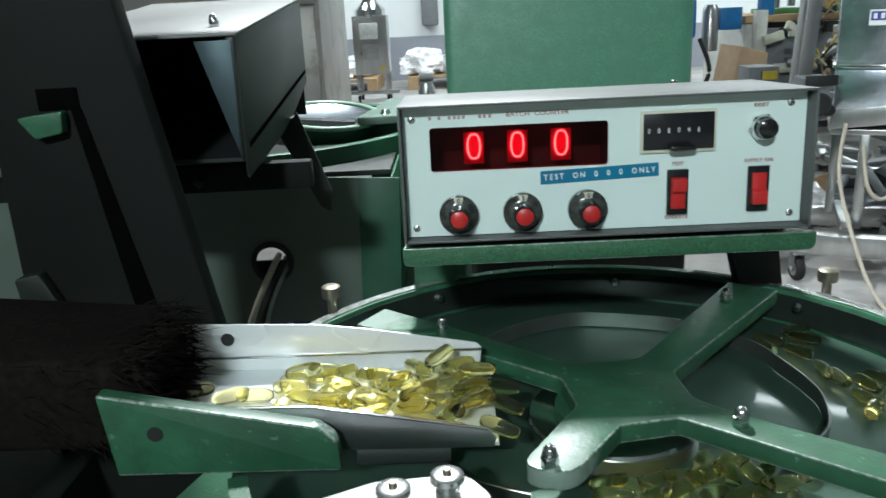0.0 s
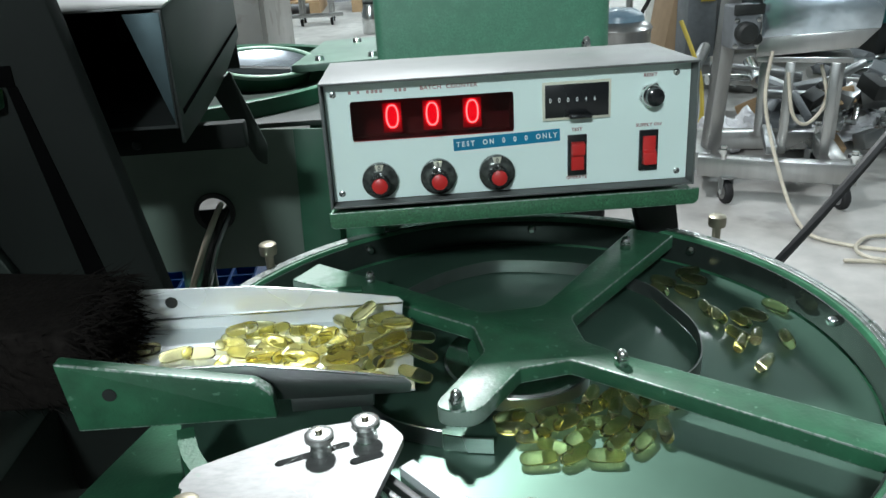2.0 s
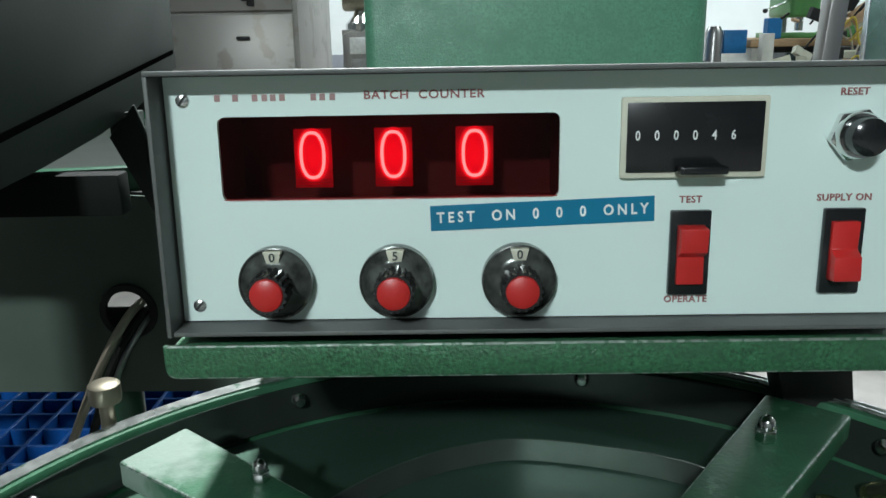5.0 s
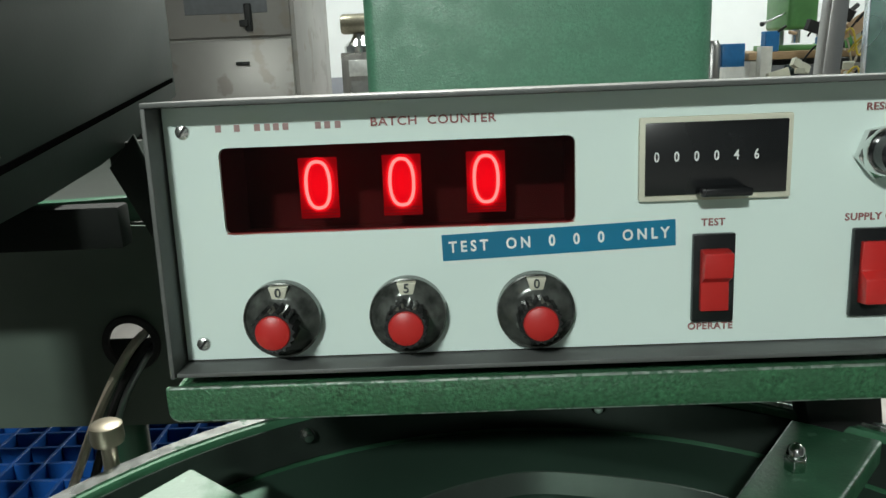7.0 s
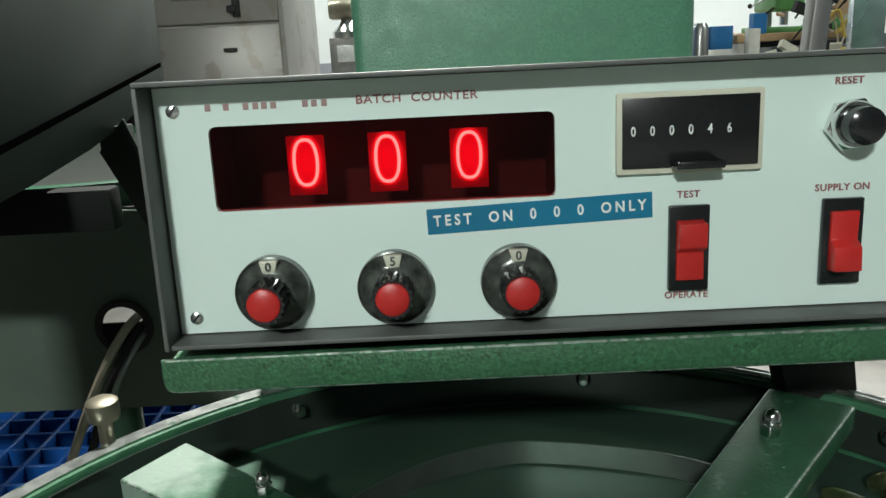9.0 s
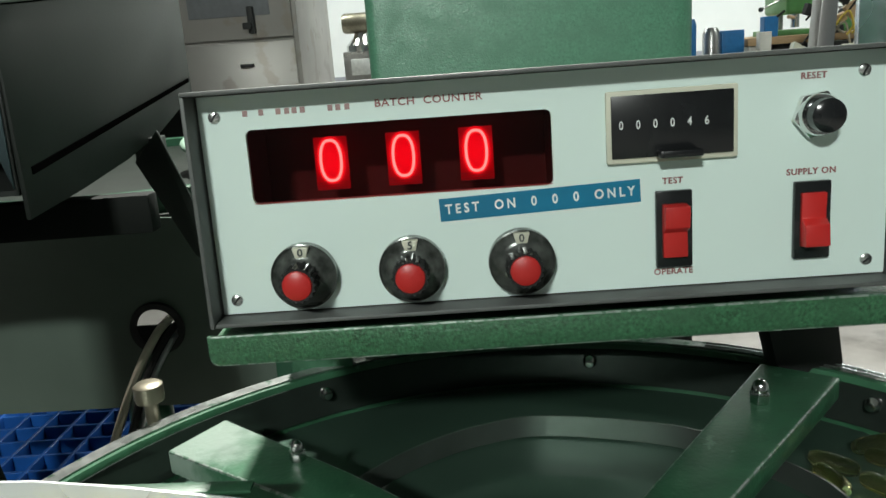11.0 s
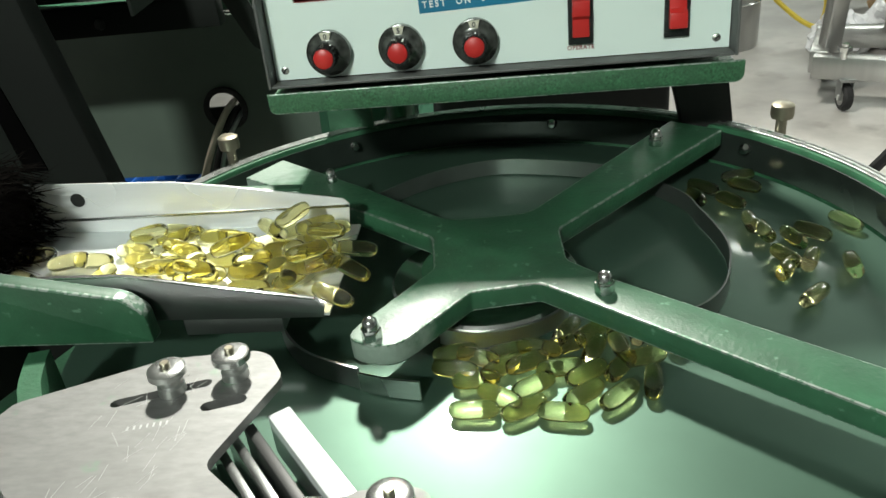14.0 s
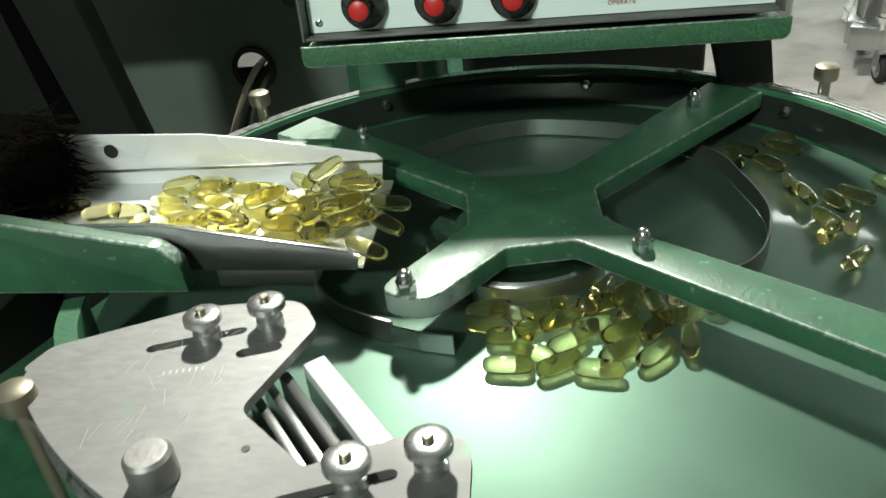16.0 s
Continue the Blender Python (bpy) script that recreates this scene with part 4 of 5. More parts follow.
# ---- capsules ----


def capsule_mesh():
    prof = [(0.0, 0.0118), (0.0019, 0.0115), (0.0032, 0.0105), (0.0041, 0.0084), (0.0045, 0.0052), (0.0046, 0.0), (0.0045, -0.0052), (0.0041, -0.0084), (0.0032, -0.0105), (0.0019, -0.0115), (0.0, -0.0118)]
    return lathe(prof, 14)


first = link("softgel_capsule", capsule_mesh(), gel, None, "", True)
tagged(first, "translucent yellow oil softgel capsule", "capsule", "softgel capsules")
first.matrix_world = pose(-0.10, -0.10, 0.5236, 0, 90, 15)


def capsule(x, y, z, yaw, tilt=0.0):
    copy_thing(first, pose(x, y, z, 0, 90 + tilt, yaw))


spots = [(-0.10, -0.10)]
n = 0
for k in range(4000):
    if n >= 36:
        break
    x, y = -0.282 + 0.188 * random.random() ** 0.7, -0.149 + 0.080 * random.random() ** 1.25
    if all((x - a) ** 2 + ((y - b) * 1.5) ** 2 > 0.0142 ** 2 for a, b in spots):
        spots.append((x, y))
        capsule(x, y, 0.5190 + 0.0046 - (x + 0.085) * 0.0286, random.gauss(5, 22), random.uniform(-3, 3))
        n += 1
for layer, most, west in ((1, 18, -0.215), (2, 5, -0.16)):
    upper = []
    for k in range(3000):
        if len(upper) >= most:
            break
        x, y = west + (-0.094 - west) * random.random() ** 0.7, random.uniform(-0.145, -0.078)
        if all((x - a) ** 2 + ((y - b) * 1.3) ** 2 > 0.0135 ** 2 for a, b in upper):
            upper.append((x, y))
            capsule(x, y, 0.5236 + 0.0072 * layer - (x + 0.085) * 0.0286, random.gauss(8, 30), random.uniform(-14, 14))
for x, y, yaw in ((-0.084, -0.148, -20), (-0.079, -0.122, -30), (-0.08, -0.1, 10)):
    capsule(x, y, 0.5245, yaw, 14)
spots = []
for k in range(6000):
    if len(spots) >= 44:
        break
    if len(spots) < 28:
        a, r = random.gauss(-55, 24), 0.062 + abs(random.gauss(0, 0.018))
    elif len(spots) < 41:
        a, r = random.uniform(-8, 40), random.uniform(0.165, 0.215) if random.random() < 0.8 else random.uniform(0.14, 0.2)
    else:
        a, r = random.uniform(-80, 40), random.uniform(0.19, 0.225)
    g = np.interp(a, [-30, -20, -10, 3, 13, 27, 39, 60], [0.100, 0.117, 0.128, 0.137, 0.143, 0.150, 0.160, 0.169])
    if a > -30 and r < g + 0.014:
        continue
    x, y = CX + r * math.cos(radians(a)), CY + r * math.sin(radians(a))
    if x < -0.028:
        continue
    if all((x - p) ** 2 + (y - q) ** 2 > 0.0125 ** 2 for p, q in spots):
        spots.append((x, y))
        capsule(x, y, DISC + 0.0048, a + 90 + random.gauss(0, 25))

# ---- inspection trolley ----
tro = thing("inspection_trolley", "stainless steel inspection trolley on castors with polished chute", "trolley")
Y = 1.5
part("tall_post", prism([(0.842, 1.05), (0.882, 1.05), (0.822, 0.10), (0.782, 0.10)], Y + 0.06, Y + 0.11, 0.003, "y"), satin, tro)
ASKEW = pose(0.88, Y, 0, 0, 0, -24.9)  # the chute and the base stand askew to the room
for nm, pts, near, far, mt in (("upper_box", [(-0.004, 1.0), (0.330, 1.0), (0.290, 0.557), (0.0, 0.563)], -0.004, 0.26, mirror_steel), ("box_lip", [(-0.008, 0.568), (0.300, 0.562), (0.300, 0.552), (-0.008, 0.558)], -0.014, 0.26, chrome),
                               ("lower_box", [(0.0, 0.557), (0.288, 0.551), (0.284, 0.478), (0.004, 0.452)], 0.0, 0.25, mirror_steel), ("skirt", [(0.004, 0.452), (0.284, 0.478), (0.240, 0.427), (-0.006, 0.400)], 0.004, 0.25, satin)):
    part(nm, turned(prism(pts, near, far, 0.003, "y"), ASKEW), mt, tro)
stk = part("sticker", turned(box(0.0625, 0.219, -0.0062, -0.0052, 0.660, 0.697, 0), ASKEW), white_ink, tro, "white sticker with blue block")
part("blue_block", turned(box(0.066, 0.138, -0.0076, -0.0066, 0.672, 0.693, 0), ASKEW), material("blue_ink", (0.02, 0.05, 0.3), 0.5), stk)
for k in range(4):
    part("bar", turned(box(0.0715 + k * 0.016, 0.0795 + k * 0.016, -0.0088, -0.0078, 0.676, 0.689, 0), ASKEW), white_ink, stk)
part("yellow_label", turned(box(0.122, 0.204, -0.0062, -0.0052, 0.620, 0.637, 0), ASKEW), material("yellow_label", (0.45, 0.40, 0.16), 0.5), tro)
part("gearbox", box(0.795, 0.866, Y - 0.03, Y + 0.05, 0.430, 0.540, 0.006, 3), grey_paint, tro, "dark grey gearbox")
part("gear_flange", box(0.790, 0.872, Y - 0.037, Y - 0.03, 0.518, 0.545, 0.003), black, tro)
part("motor", turned(lathe([(0, 0), (0.026, 0), (0.028, 0.005), (0.028, 0.03), (0.022, 0.036), (0, 0.036)], 24), face(0.822, Y - 0.03, 0.475)), black, tro, "black motor end")
for bx, bz in ((0.802, 0.440), (0.858, 0.440), (0.802, 0.505), (0.858, 0.505)):
    part("gear_bolt", turned(lathe([(0, 0.006), (0.006, 0.005), (0.007, 0), (0, 0)], 10), face(bx, Y - 0.03, bz)), chrome, tro)
part("gear_knob", turned(lathe([(0, 0.025), (0.012, 0.023), (0.015, 0.016), (0.015, 0), (0, 0)], 20), face(0.852, Y - 0.03, 0.458)), black, tro)
part("shelf_plate", turned(box(0.0, 0.235, 0.02, 0.24, 0.385, 0.400, 0.002), ASKEW), satin, tro)
for u, v in ((0.085, 0.03), (0.195, 0.03), (0.02, 0.20), (0.22, 0.20)):
    part("leg", turned(box(u - 0.012, u + 0.012, v - 0.012, v + 0.012, 0.134, 0.386, 0.002), ASKEW), satin, tro)



def bar(p, q, wide, z0, z1):
    """A square tube lying from p to q in plan."""
    p, q = Vector(p), Vector(q)
    h = Vector((p.y - q.y, q.x - p.x)).normalized() * wide / 2
    return prism([tuple(p - h), tuple(q - h), tuple(q + h), tuple(p + h)], z0, z1, 0.003)


for p, q in (((0.745, 1.520), (1.115, 1.345)), ((0.84, 1.785), (1.20, 1.680)), ((0.765, 1.540), (0.855, 1.755)), ((1.085, 1.390), (1.175, 1.665))):
    part("base_bar", bar(p, q, 0.045, 0.078, 0.134), satin, tro)
part("brace", bar((0.93, 1.465), (1.02, 1.70), 0.03, 0.137, 0.160), dull, tro)
for x, y in ((0.80, 1.475), (1.10, 1.345), (1.16, 1.655)):
    part("jack_bolt", join(rod((x, y, 0.13), (x, y, 0.168), 0.009), rod((x, y, 0.150), (x, y, 0.160), 0.017, 6)), chrome, tro)


def castor(x, y, parent, r=0.034):
    c = part("castor", join(box(x - 0.022, x + 0.022, y - 0.022, y + 0.022, 2 * r + 0.008, 2 * r + 0.014, 0.001), box(x - 0.016, x - 0.013, y - 0.012, y + 0.02, r - 0.006, 2 * r + 0.01, 0.0006), box(x + 0.013, x + 0.016, y - 0.012, y + 0.02, r - 0.006, 2 * r + 0.01, 0.0006)), dull, parent)
    part("wheel", turned(lathe([(0.012, -0.011), (r - 0.004, -0.011), (r, -0.006), (r, 0.006), (r - 0.004, 0.011), (0.012, 0.011), (0.012, -0.011)], 28), pose(x, y, r, 0, 90, 0)), rubber, c)
    part("wheel_hub", turned(lathe([(0, -0.0118), (r * 0.62, -0.0118), (r * 0.62, 0.0118), (0, 0.0118)], 20), pose(x, y, r, 0, 90, 0)), satin, c)
    part("axle", rod((x - 0.017, y, r), (x + 0.017, y, r), 0.008), chrome, c)


for x, y in ((0.815, 1.475), (1.092, 1.365), (0.862, 1.750), (1.165, 1.675)):
    castor(x, y, tro)


def floor_cable(name, pts, r, mt, label):
    tagged(link(name, hose(pts, r, 7), mt, None, "", True), label, "cable", "cables")


floor_cable("cable", [(0.905, Y - 0.03, 0.42), (0.885, Y - 0.06, 0.3), (0.90, Y - 0.12, 0.16), (0.91, Y - 0.25, 0.03), (0.95, Y - 0.36, 0.006), (1.2, Y - 0.5, 0.006), (1.8, Y - 0.7, 0.006)], 0.005, cable_white, "cream cable hanging from trolley to the floor")
floor_cable("cable", [(0.96, Y - 0.02, 0.36), (0.975, Y - 0.04, 0.25), (1.02, Y - 0.04, 0.22), (1.07, Y - 0.03, 0.28), (1.06, Y, 0.37)], 0.005, cable_white, "cream cable looped under trolley")
floor_cable("cable", [(0.75, 2.3, 0.35), (0.78, 2.2, 0.2), (0.95, 2.1, 0.05), (1.0, 2.2, 0.2), (0.95, 2.3, 0.4)], 0.008, cable_yellow, "yellow cable hanging behind trolley")
floor_cable("cable", [(0.22, 0.60, 0.006), (0.23, 0.38, 0.12), (0.325, 0.185, 0.43), (0.49, 0.20, 0.635), (0.75, 0.24, 0.92), (1.0, 0.3, 1.15), (1.05, 0.4, 3.2)], 0.0052, rubber, "thick black cable sloping up beside the machine")
floor_cable("cable", [(0.92, 1.03, 0.006), (1.1, 1.0, 0.006), (1.2, 1.1, 0.006), (1.05, 1.15, 0.008), (0.98, 1.02, 0.012), (1.3, 0.9, 0.006)], 0.005, cable_white, "white cable coiled on the floor")

# ---- back of the workshop ----
cabi = thing("drying_cabinet", "tall worn stainless steel drying cabinet with panelled doors", "cabinet")
part("cabinet_body", box(-2.2, -0.715, 3.4, 4.4, 0.12, 2.0, 0.006), stained_steel, cabi)
d1 = part("door", box(-1.30, -0.735, 3.372, 3.399, 0.80, 1.95, 0.004), stained_steel, cabi)
d2 = part("door", box(-1.30, -0.735, 3.372, 3.399, 0.15, 0.785, 0.004), stained_steel, cabi)
part("pane", box(-1.20, -0.83, 3.366, 3.3715, 0.90, 1.85, 0.002), grey_paint, d1)
part("handle", join(box(-0.93, -0.90, 3.34, 3.372, 0.82, 0.94, 0.006), box(-0.95, -0.91, 3.32, 3.345, 0.84, 0.87, 0.005)), black, d1)
part("handle", box(-0.99, -0.93, 3.35, 3.372, 0.675, 0.69, 0.003), black, d2)
for x in (-2.1, -0.80):
    part("foot", box(x - 0.04, x + 0.04, 3.5, 3.6, 0, 0.12, 0.002), dull, cabi)

mach = thing("stainless_machine", "small stainless steel cabinet machine on castors", "machine")
part("machine_body", box(-0.90, -0.61, 6.3, 6.6, 0.24, 0.72, 0.005), satin, mach)
part("screen", box(-0.84, -0.69, 6.285, 6.298, 0.53, 0.66, 0.003), white_ink, mach, "white lit label panel")
part("dark_door", box(-0.83, -0.69, 6.288, 6.299, 0.36, 0.49, 0.003), dull, mach)
part("yellow_sign", box(-0.68, -0.64, 6.29, 6.299, 0.27, 0.30, 0), material("warning_yellow", (0.7, 0.5, 0.03), 0.5), mach)
part("hopper_head", turned(lathe([(0.0, 0.0), (0.13, 0.0), (0.13, 0.05), (0.07, 0.11), (0.05, 0.15), (0, 0.15)], 28), pose(-0.755, 6.45, 0.72)), chrome, mach)
part("motor", turned(lathe([(0, 0), (0.07, 0), (0.082, 0.02), (0.082, 0.2), (0.07, 0.22), (0, 0.22)], 24), pose(-0.90, 6.45, 0.948, 0, 90, 0)), old_brass, mach, "bronze coloured motor")
for x in (-0.88, -0.63):
    for y in (6.33, 6.57):
        part("leg", box(x - 0.015, x + 0.015, y - 0.015, y + 0.015, 0.08, 0.24, 0.001), satin, mach)
        castor(x, y, mach, 0.03)
part("base_rail", box(-0.98, -0.53, 6.30, 6.34, 0.07, 0.10, 0.002), satin, mach)

for x in (-1.35, 0.05, 1.3):
    wp = thing("wooden_pallet", "wooden pallet loaded with clear film bundles", "pallet", "wooden pallets")
    for k in range(6):
        part("board", box(x - 0.55, x + 0.55, 7.2 + k * 0.16, 7.31 + k * 0.16, 0.11, 0.13, 0.002, 1), wood, wp)
    for k in range(3):
        part("bearer", box(x - 0.55 + k * 0.5, x - 0.45 + k * 0.5, 7.2, 8.1, 0.0, 0.11, 0.002, 1), wood, wp)


def crumple(x, y, z, rx, ry, rz, seed):
    bm = bmesh.new()
    bmesh.ops.create_icosphere(bm, subdivisions=4, radius=1)
    for v in bm.verts:
        k = noise.noise(v.co * 2.3 + Vector((seed, 0, 0))) * 0.4 + abs(noise.noise(v.co * 6 + Vector((0, seed, 0)))) * 0.3
        v.co = Vector((v.co.x * rx, v.co.y * ry, max(v.co.z, -0.35) * rz)) * (1 + k)
    lo = min(v.co.z for v in bm.verts)
    return turned(bm, pose(x, y, z - lo))


for i, (x, rx, rz) in enumerate(((-1.25, 0.35, 0.13), (-0.35, 0.22, 0.16), (0.15, 0.30, 0.20), (1.3, 0.4, 0.2))):
    ob = link("crumpled_film", crumple(x, 7.6, 0.13 if i != 1 else 0.132, rx, 0.3, rz, i * 7.1), film_wrap, None, "", False)
    tagged(ob, "crumpled bundle of clear plastic film", "film bundle", "film bundles")
wb = thing("wall_lamp", "dark metal lamp fitting on the wall", "wall lamp")
part("fitting", box(-0.37, -0.19, 8.26, 8.38, 0.58, 0.95, 0.02), grey_paint, wb)
cn = thing("steel_canister", "dented steel canister on a pipe fitting", "canister")
part("canister", turned(lathe([(0, 0), (0.06, 0), (0.065, 0.01), (0.065, 0.16), (0.05, 0.2), (0.05, 0.22), (0, 0.22)], 24), pose(-0.28, 5.6, 0.0)), chrome, cn)
part("elbow", rod((-0.33, 5.6, 0.255), (-0.22, 5.6, 0.255), 0.036), dull, cn)

bench = thing("work_bench", "cluttered steel work bench with wooden top", "bench")
part("bench_top", box(1.56, 3.6, 4.0, 4.7, 0.59, 0.63, 0.004), wood, bench)
part("end_panel", box(1.56, 1.64, 3.98, 4.7, 0.0, 0.585, 0.004), offwhite, bench)
part("back_panel", box(1.64, 3.6, 4.6, 4.64, 0.0, 0.585, 0), grey_paint, bench)
for x in (2.2, 2.9, 3.55):
    part("leg", box(x - 0.025, x + 0.025, 4.02, 4.07, 0.0, 0.59, 0.002), offwhite, bench)
part("shelf", box(1.64, 3.6, 4.05, 4.6, 0.28, 0.30, 0.002), cream, bench)

drill = thing("drill_press", "green bench drill press", "drill press")
part("base", box(1.75, 2.01, 4.15, 4.45, 0.63, 0.66, 0.006), machine_green, drill)
part("pillar", rod((1.87, 4.38, 0.66), (1.87, 4.38, 1.2), 0.025), dull, drill)
part("head", box(1.80, 1.96, 4.1, 4.42, 0.74, 1.05, 0.02, 3), machine_green, drill)
part("spindle", rod((1.88, 4.18, 0.67), (1.88, 4.18, 0.75), 0.022), chrome, drill)
part("lever", rod((1.80, 4.14, 0.83), (1.66, 4.10, 0.775), 0.006), chrome, drill)
part("lever_knob", turned(lathe([(0, 0.014), (0.01, 0.01), (0.014, 0), (0.01, -0.01), (0, -0.014)], 14), pose(1.66, 4.10, 0.775)), black, drill)

pump = thing("blue_pump", "blue motor pump with black hoses", "pump")
part("motor", turned(lathe([(0, 0), (0.034, 0), (0.038, 0.02), (0.038, 0.19), (0.028, 0.22), (0, 0.22)], 24), pose(1.245, 4.0, 0.53)), blue_paint, pump)
part("steel_body", turned(lathe([(0, 0), (0.045, 0), (0.045, 0.22), (0.03, 0.25), (0, 0.25)], 20), pose(1.37, 4.02, 0.45)), satin, pump)
part("stand", box(1.22, 1.42, 3.95, 4.1, 0.0, 0.09, 0.004), satin, pump)
part("stem", rod((1.255, 4.02, 0.09), (1.255, 4.02, 0.53), 0.02), dull, pump)
part("hose", hose([(1.30, 3.97, 0.52), (1.34, 3.9, 0.35), (1.28, 3.9, 0.2), (1.32, 3.9, 0.1)], 0.012), rubber, pump)
part("switch_box", box(1.42, 1.54, 4.0, 4.08, 0.56, 0.68, 0.004), blue_paint, pump)

blue_grey = material("blue_grey_paint", (0.16, 0.24, 0.30), 0.4, grain=30)
pot = thing("steel_pot", "round stainless steel drum with lid", "drum")
part("drum", turned(lathe([(0, 0), (0.107, 0), (0.112, 0.01), (0.112, 0.40), (0.118, 0.41), (0.112, 0.42), (0.09, 0.435), (0, 0.44)], 40), pose(0.675, 2.15, 0.0)), satin, pot)
part("pot_lid", turned(lathe([(0, 0.475), (0.06, 0.472), (0.085, 0.455), (0.09, 0.436), (0, 0.436)], 32), pose(0.675, 2.15, 0.0)), blue_grey, pot, "blue grey lid")
for zz in (0.14, 0.28):
    part("band", turned(lathe([(0.111, zz), (0.115, zz + 0.006), (0.111, zz + 0.012)], 40), pose(0.675, 2.15, 0.0)), chrome, pot)
cbox = thing("control_box", "grey control box with yellow label", "control box")
part("box_body", box(1.30, 1.44, 3.2, 3.35, 0.10, 0.42, 0.004), grey_paint, cbox)
part("box_foot", box(1.31, 1.43, 3.21, 3.34, 0, 0.10, 0.002), dull, cbox)
part("label_plate", box(1.36, 1.43, 3.194, 3.199, 0.36, 0.40, 0), cable_yellow, cbox)
crd = thing("cardboard_box", "open cardboard box on the floor", "box")
part("carton", prism([(1.28, 0.0), (1.47, 0.0), (1.50, 0.46), (1.36, 0.50)], 3.5, 3.8, 0.003, "y"), card, crd)

junk = thing("machine_parts_heap", "heap of loose steel frames and pipes on the floor", "machine parts")
for k in range(26):
    x, y = random.uniform(1.25, 2.4), random.uniform(2.1, 3.0)
    L, a = random.uniform(0.15, 0.5), random.uniform(0, 180)
    z = 0.02 + random.random() * 0.12
    d = Vector((math.cos(radians(a)), math.sin(radians(a)), 0)) * L / 2
    p = Vector((x, y, z))
    part("pipe", rod(p - d, p + d + Vector((0, 0, random.uniform(-0.02, 0.08))), random.uniform(0.01, 0.03), 12), random.choice([satin, dull, chrome, grey_paint]), junk)
for k in range(9):
    x, y = random.uniform(1.3, 2.3), random.uniform(2.2, 3.0)
    part("bracket", turned(box(-0.12, 0.12, -0.05, 0.05, 0, random.uniform(0.03, 0.16), 0.004), pose(x, y, 0, 0, 0, random.uniform(0, 180))), random.choice([satin, dull, greybox]), junk)
for k in range(24):
    x, y = random.uniform(1.2, 1.95), random.uniform(1.85, 2.5)
    piece = box(-random.uniform(0.05, 0.14), 0.1, -0.04, random.uniform(0.01, 0.06), 0, random.uniform(0.02, 0.07), 0.004, 1)
    part("casting", turned(piece, pose(x, y, random.choice([0.0, 0.0, 0.06, 0.12]), random.uniform(-25, 25), random.uniform(-30, 30), random.uniform(0, 180))), random.choice([grey_paint, grey_paint, greybox, dark_strip, wood]), junk)
for k in range(40):
    x, y = random.uniform(1.12, 1.75), random.uniform(1.75, 2.15)
    z, L, a = random.uniform(0.02, 0.24), random.uniform(0.06, 0.22), radians(random.gauss(20, 35))
    d = Vector((math.cos(a), math.sin(a), random.uniform(-0.15, 0.4))) * L / 2
    c = Vector((x, y, z + abs(d.z)))
    if k % 3:
        part("pipe", rod(c - d, c + d, random.uniform(0.006, 0.016), 12, 0.001), random.choice([satin, chrome, dull, dull, grey_paint]), junk)
    else:
        part("clamp_block", turned(box(-L / 4, L / 4, -0.025, 0.025, -0.02, 0.03, 0.004), pose(x, y, z, random.uniform(-30, 30), random.uniform(-30, 30), random.uniform(0, 180))), random.choice([grey_paint, dull, satin, black]), junk)
for k in range(5):
    wrap = link("crumpled_film", crumple(0.98 + k * 0.13, 1.98 + 0.05 * (k % 2), 0.0, 0.075, 0.08, 0.07, 40 + k * 3.3), film_wrap, None, "", False)
    tagged(wrap, "crumpled bundle of clear plastic film", "film bundle", "film bundles")
part("red_knob", turned(lathe([(0, 0.02), (0.012, 0.016), (0.016, 0.004), (0.01, 0), (0, 0)], 14), pose(1.52, 1.95, 0.16)), red_plastic, junk)
mc2 = thing("teal_machine", "dark teal machine bed behind the trolley", "machine")
part("bed", box(2.0, 3.2, 2.9, 3.3, 0.25, 0.47, 0.01), teal_paint, mc2)
part("plinth", box(2.1, 3.1, 2.95, 3.25, 0.0, 0.25, 0.005), black, mc2)

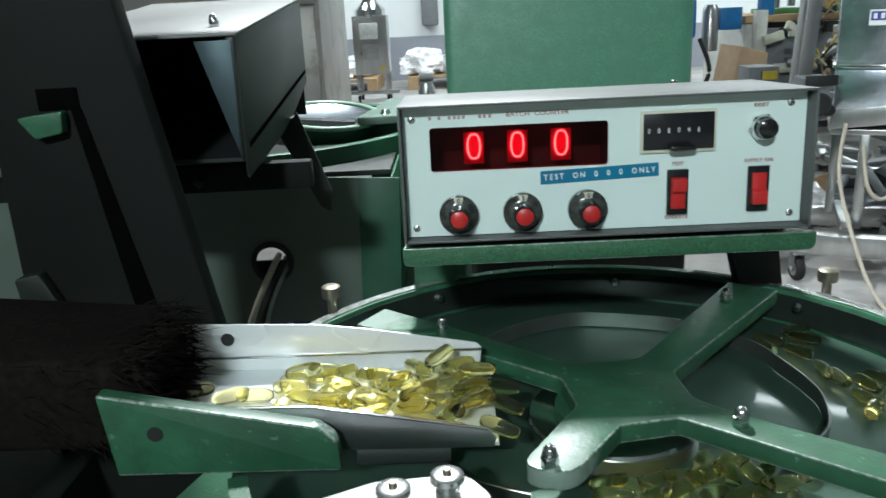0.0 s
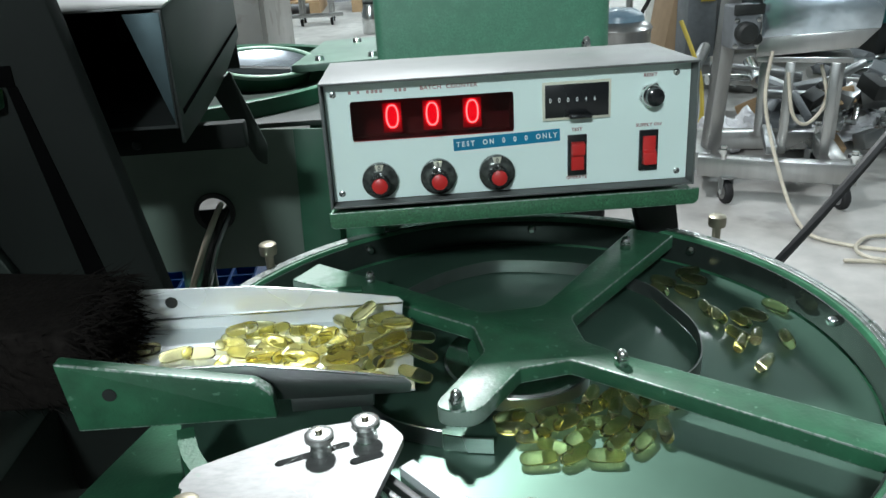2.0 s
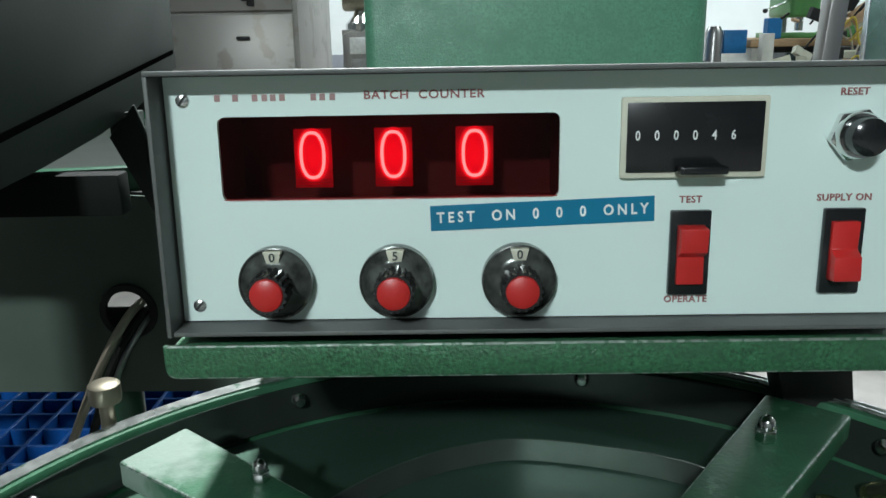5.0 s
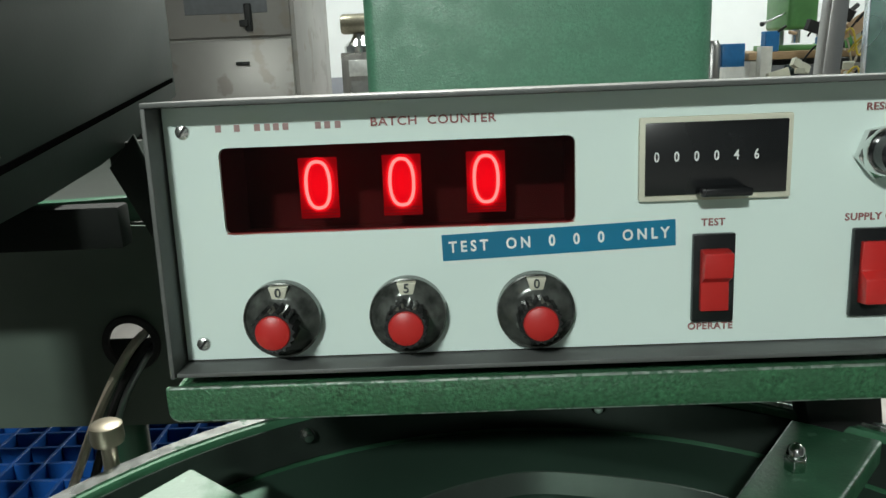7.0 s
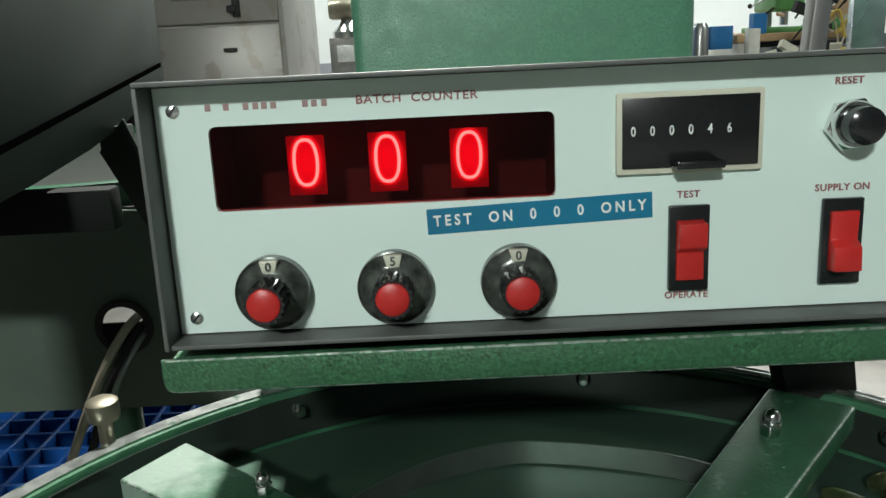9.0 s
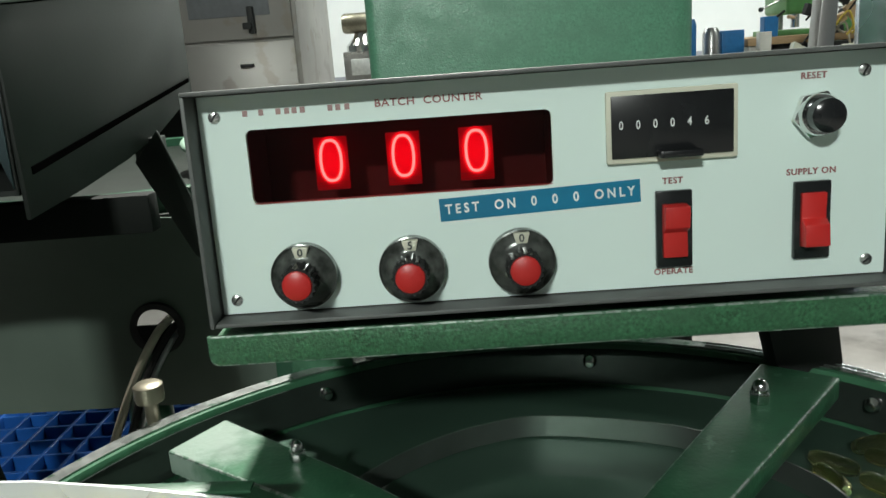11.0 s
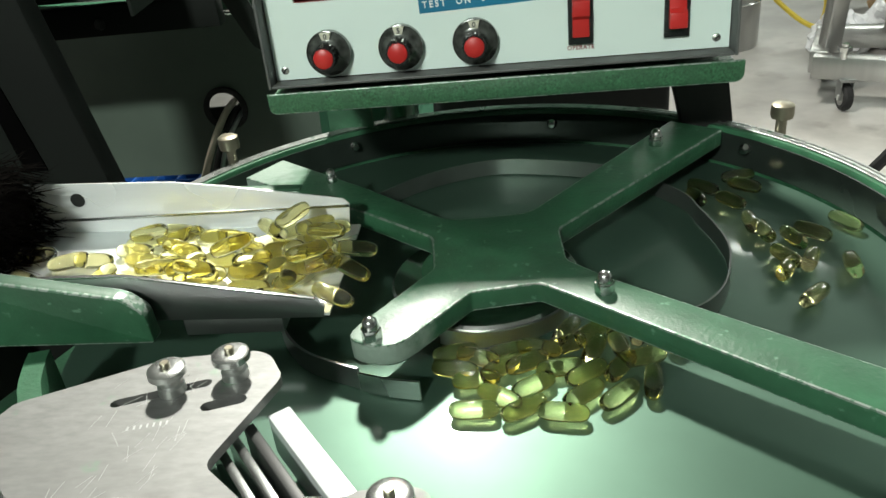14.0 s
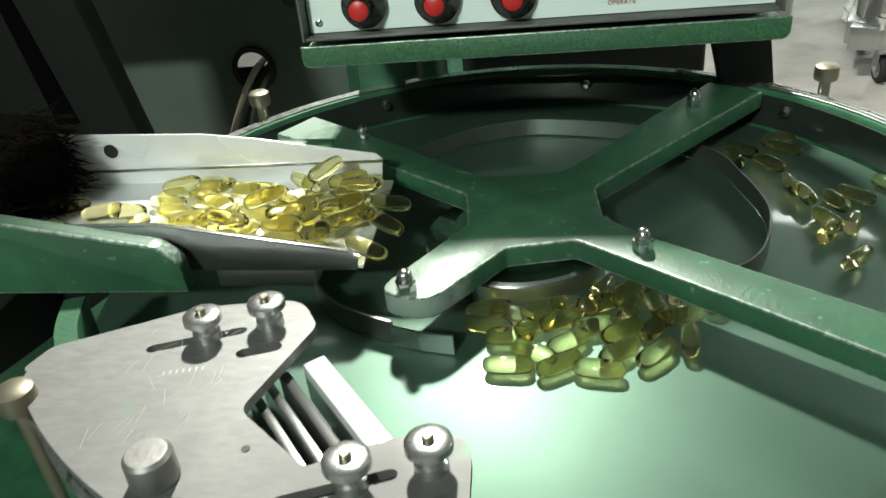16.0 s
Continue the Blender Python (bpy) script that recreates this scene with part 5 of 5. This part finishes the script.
packer = thing("packing_machine", "cluttered beige packing machine with rollers and hoses", "packing machine")
part("end_board", box(1.585, 1.645, 3.90, 3.96, 0.12, 0.66, 0.004), offwhite, packer)
part("frame_post", box(1.60, 1.63, 3.97, 4.0, 0.0, 0.12, 0), offwhite, packer)
for k in range(34):
    x, z = random.uniform(1.68, 2.25), random.uniform(0.02, 0.56)
    y = random.uniform(3.7, 3.95)
    L = random.uniform(0.03, 0.16)
    mt = random.choice([satin, dull, cream, grey_paint, black, offwhite, dark_strip])
    kind = random.random()
    if kind < 0.4:
        part("roller", rod((x, y, z), (x + L * 1.5, y, z + random.uniform(-0.02, 0.02)), random.uniform(0.012, 0.035), 14, 0.002), mt, packer)
    elif kind < 0.75:
        part("block", box(x, x + L, y, y + 0.06, z, z + L * random.uniform(0.3, 0.9), 0.003, 1), mt, packer)
    else:
        part("air_hose", hose([(x, y, z), (x + 0.04, y - 0.03, z + 0.05), (x + 0.09, y - 0.02, z - 0.01), (x + 0.12, y, z + 0.04)], 0.006, 6, 5), random.choice([rubber, cable_white, cable_yellow]), packer)
for k in range(70):
    x, z = random.uniform(1.66, 2.15), random.uniform(0.24, 0.80)
    y, L = random.uniform(3.45, 3.88), random.uniform(0.03, 0.12)
    mt = random.choice([satin, dull, cream, cream, grey_paint, black, offwhite, rubber, wood, card])
    kind = random.random()
    if kind < 0.35:
        part("roller", rod((x, y, z), (x + L * random.uniform(-0.6, 1.2), y + 0.02, z + L * random.uniform(-0.8, 0.8)), random.uniform(0.006, 0.022), 12, 0.001), mt, packer)
    elif kind < 0.7:
        part("bracket", turned(box(-L / 2, L / 2, -0.01, 0.02, -L * random.uniform(0.1, 0.4), L * 0.3, 0.002, 1), pose(x, y, z, random.uniform(-20, 20), random.uniform(-40, 40), random.uniform(-30, 30))), mt, packer)
    else:
        part("air_hose", hose([(x, y, z), (x + 0.05, y - 0.04, z + 0.07), (x + 0.10, y - 0.02, z - 0.05), (x + 0.15, y, z + random.uniform(-0.1, 0.1))], 0.005, 6, 6), random.choice([rubber, rubber, cable_white, cable_yellow]), packer)
part("frame_bed", box(1.66, 2.40, 3.96, 4.0, 0.0, 0.56, 0.004), grey_paint, packer)
for k in range(22):
    tool = thing("bench_tool", "small metal tool lying on the bench", "tool", "bench tools")
    x, y, h = random.uniform(1.62, 3.2), random.uniform(4.05, 4.5), random.uniform(0.02, 0.16)
    if 1.60 < x < 1.98 and y > 4.08:
        x += 0.4
    part("tool_body", turned(box(-0.04, 0.04, -0.025, 0.025, 0, h, 0.004, 1), pose(x, y, 0.63, 0, 0, random.uniform(0, 90))), random.choice([satin, black, machine_green, offwhite, dull, blue_paint]), tool)
    part("tool_handle", rod((x, y, 0.63 + h * 0.7), (x + random.uniform(-0.08, 0.08), y - 0.03, 0.63 + h + random.uniform(0.01, 0.08)), 0.007, 8), random.choice([chrome, black, red_plastic]), tool)
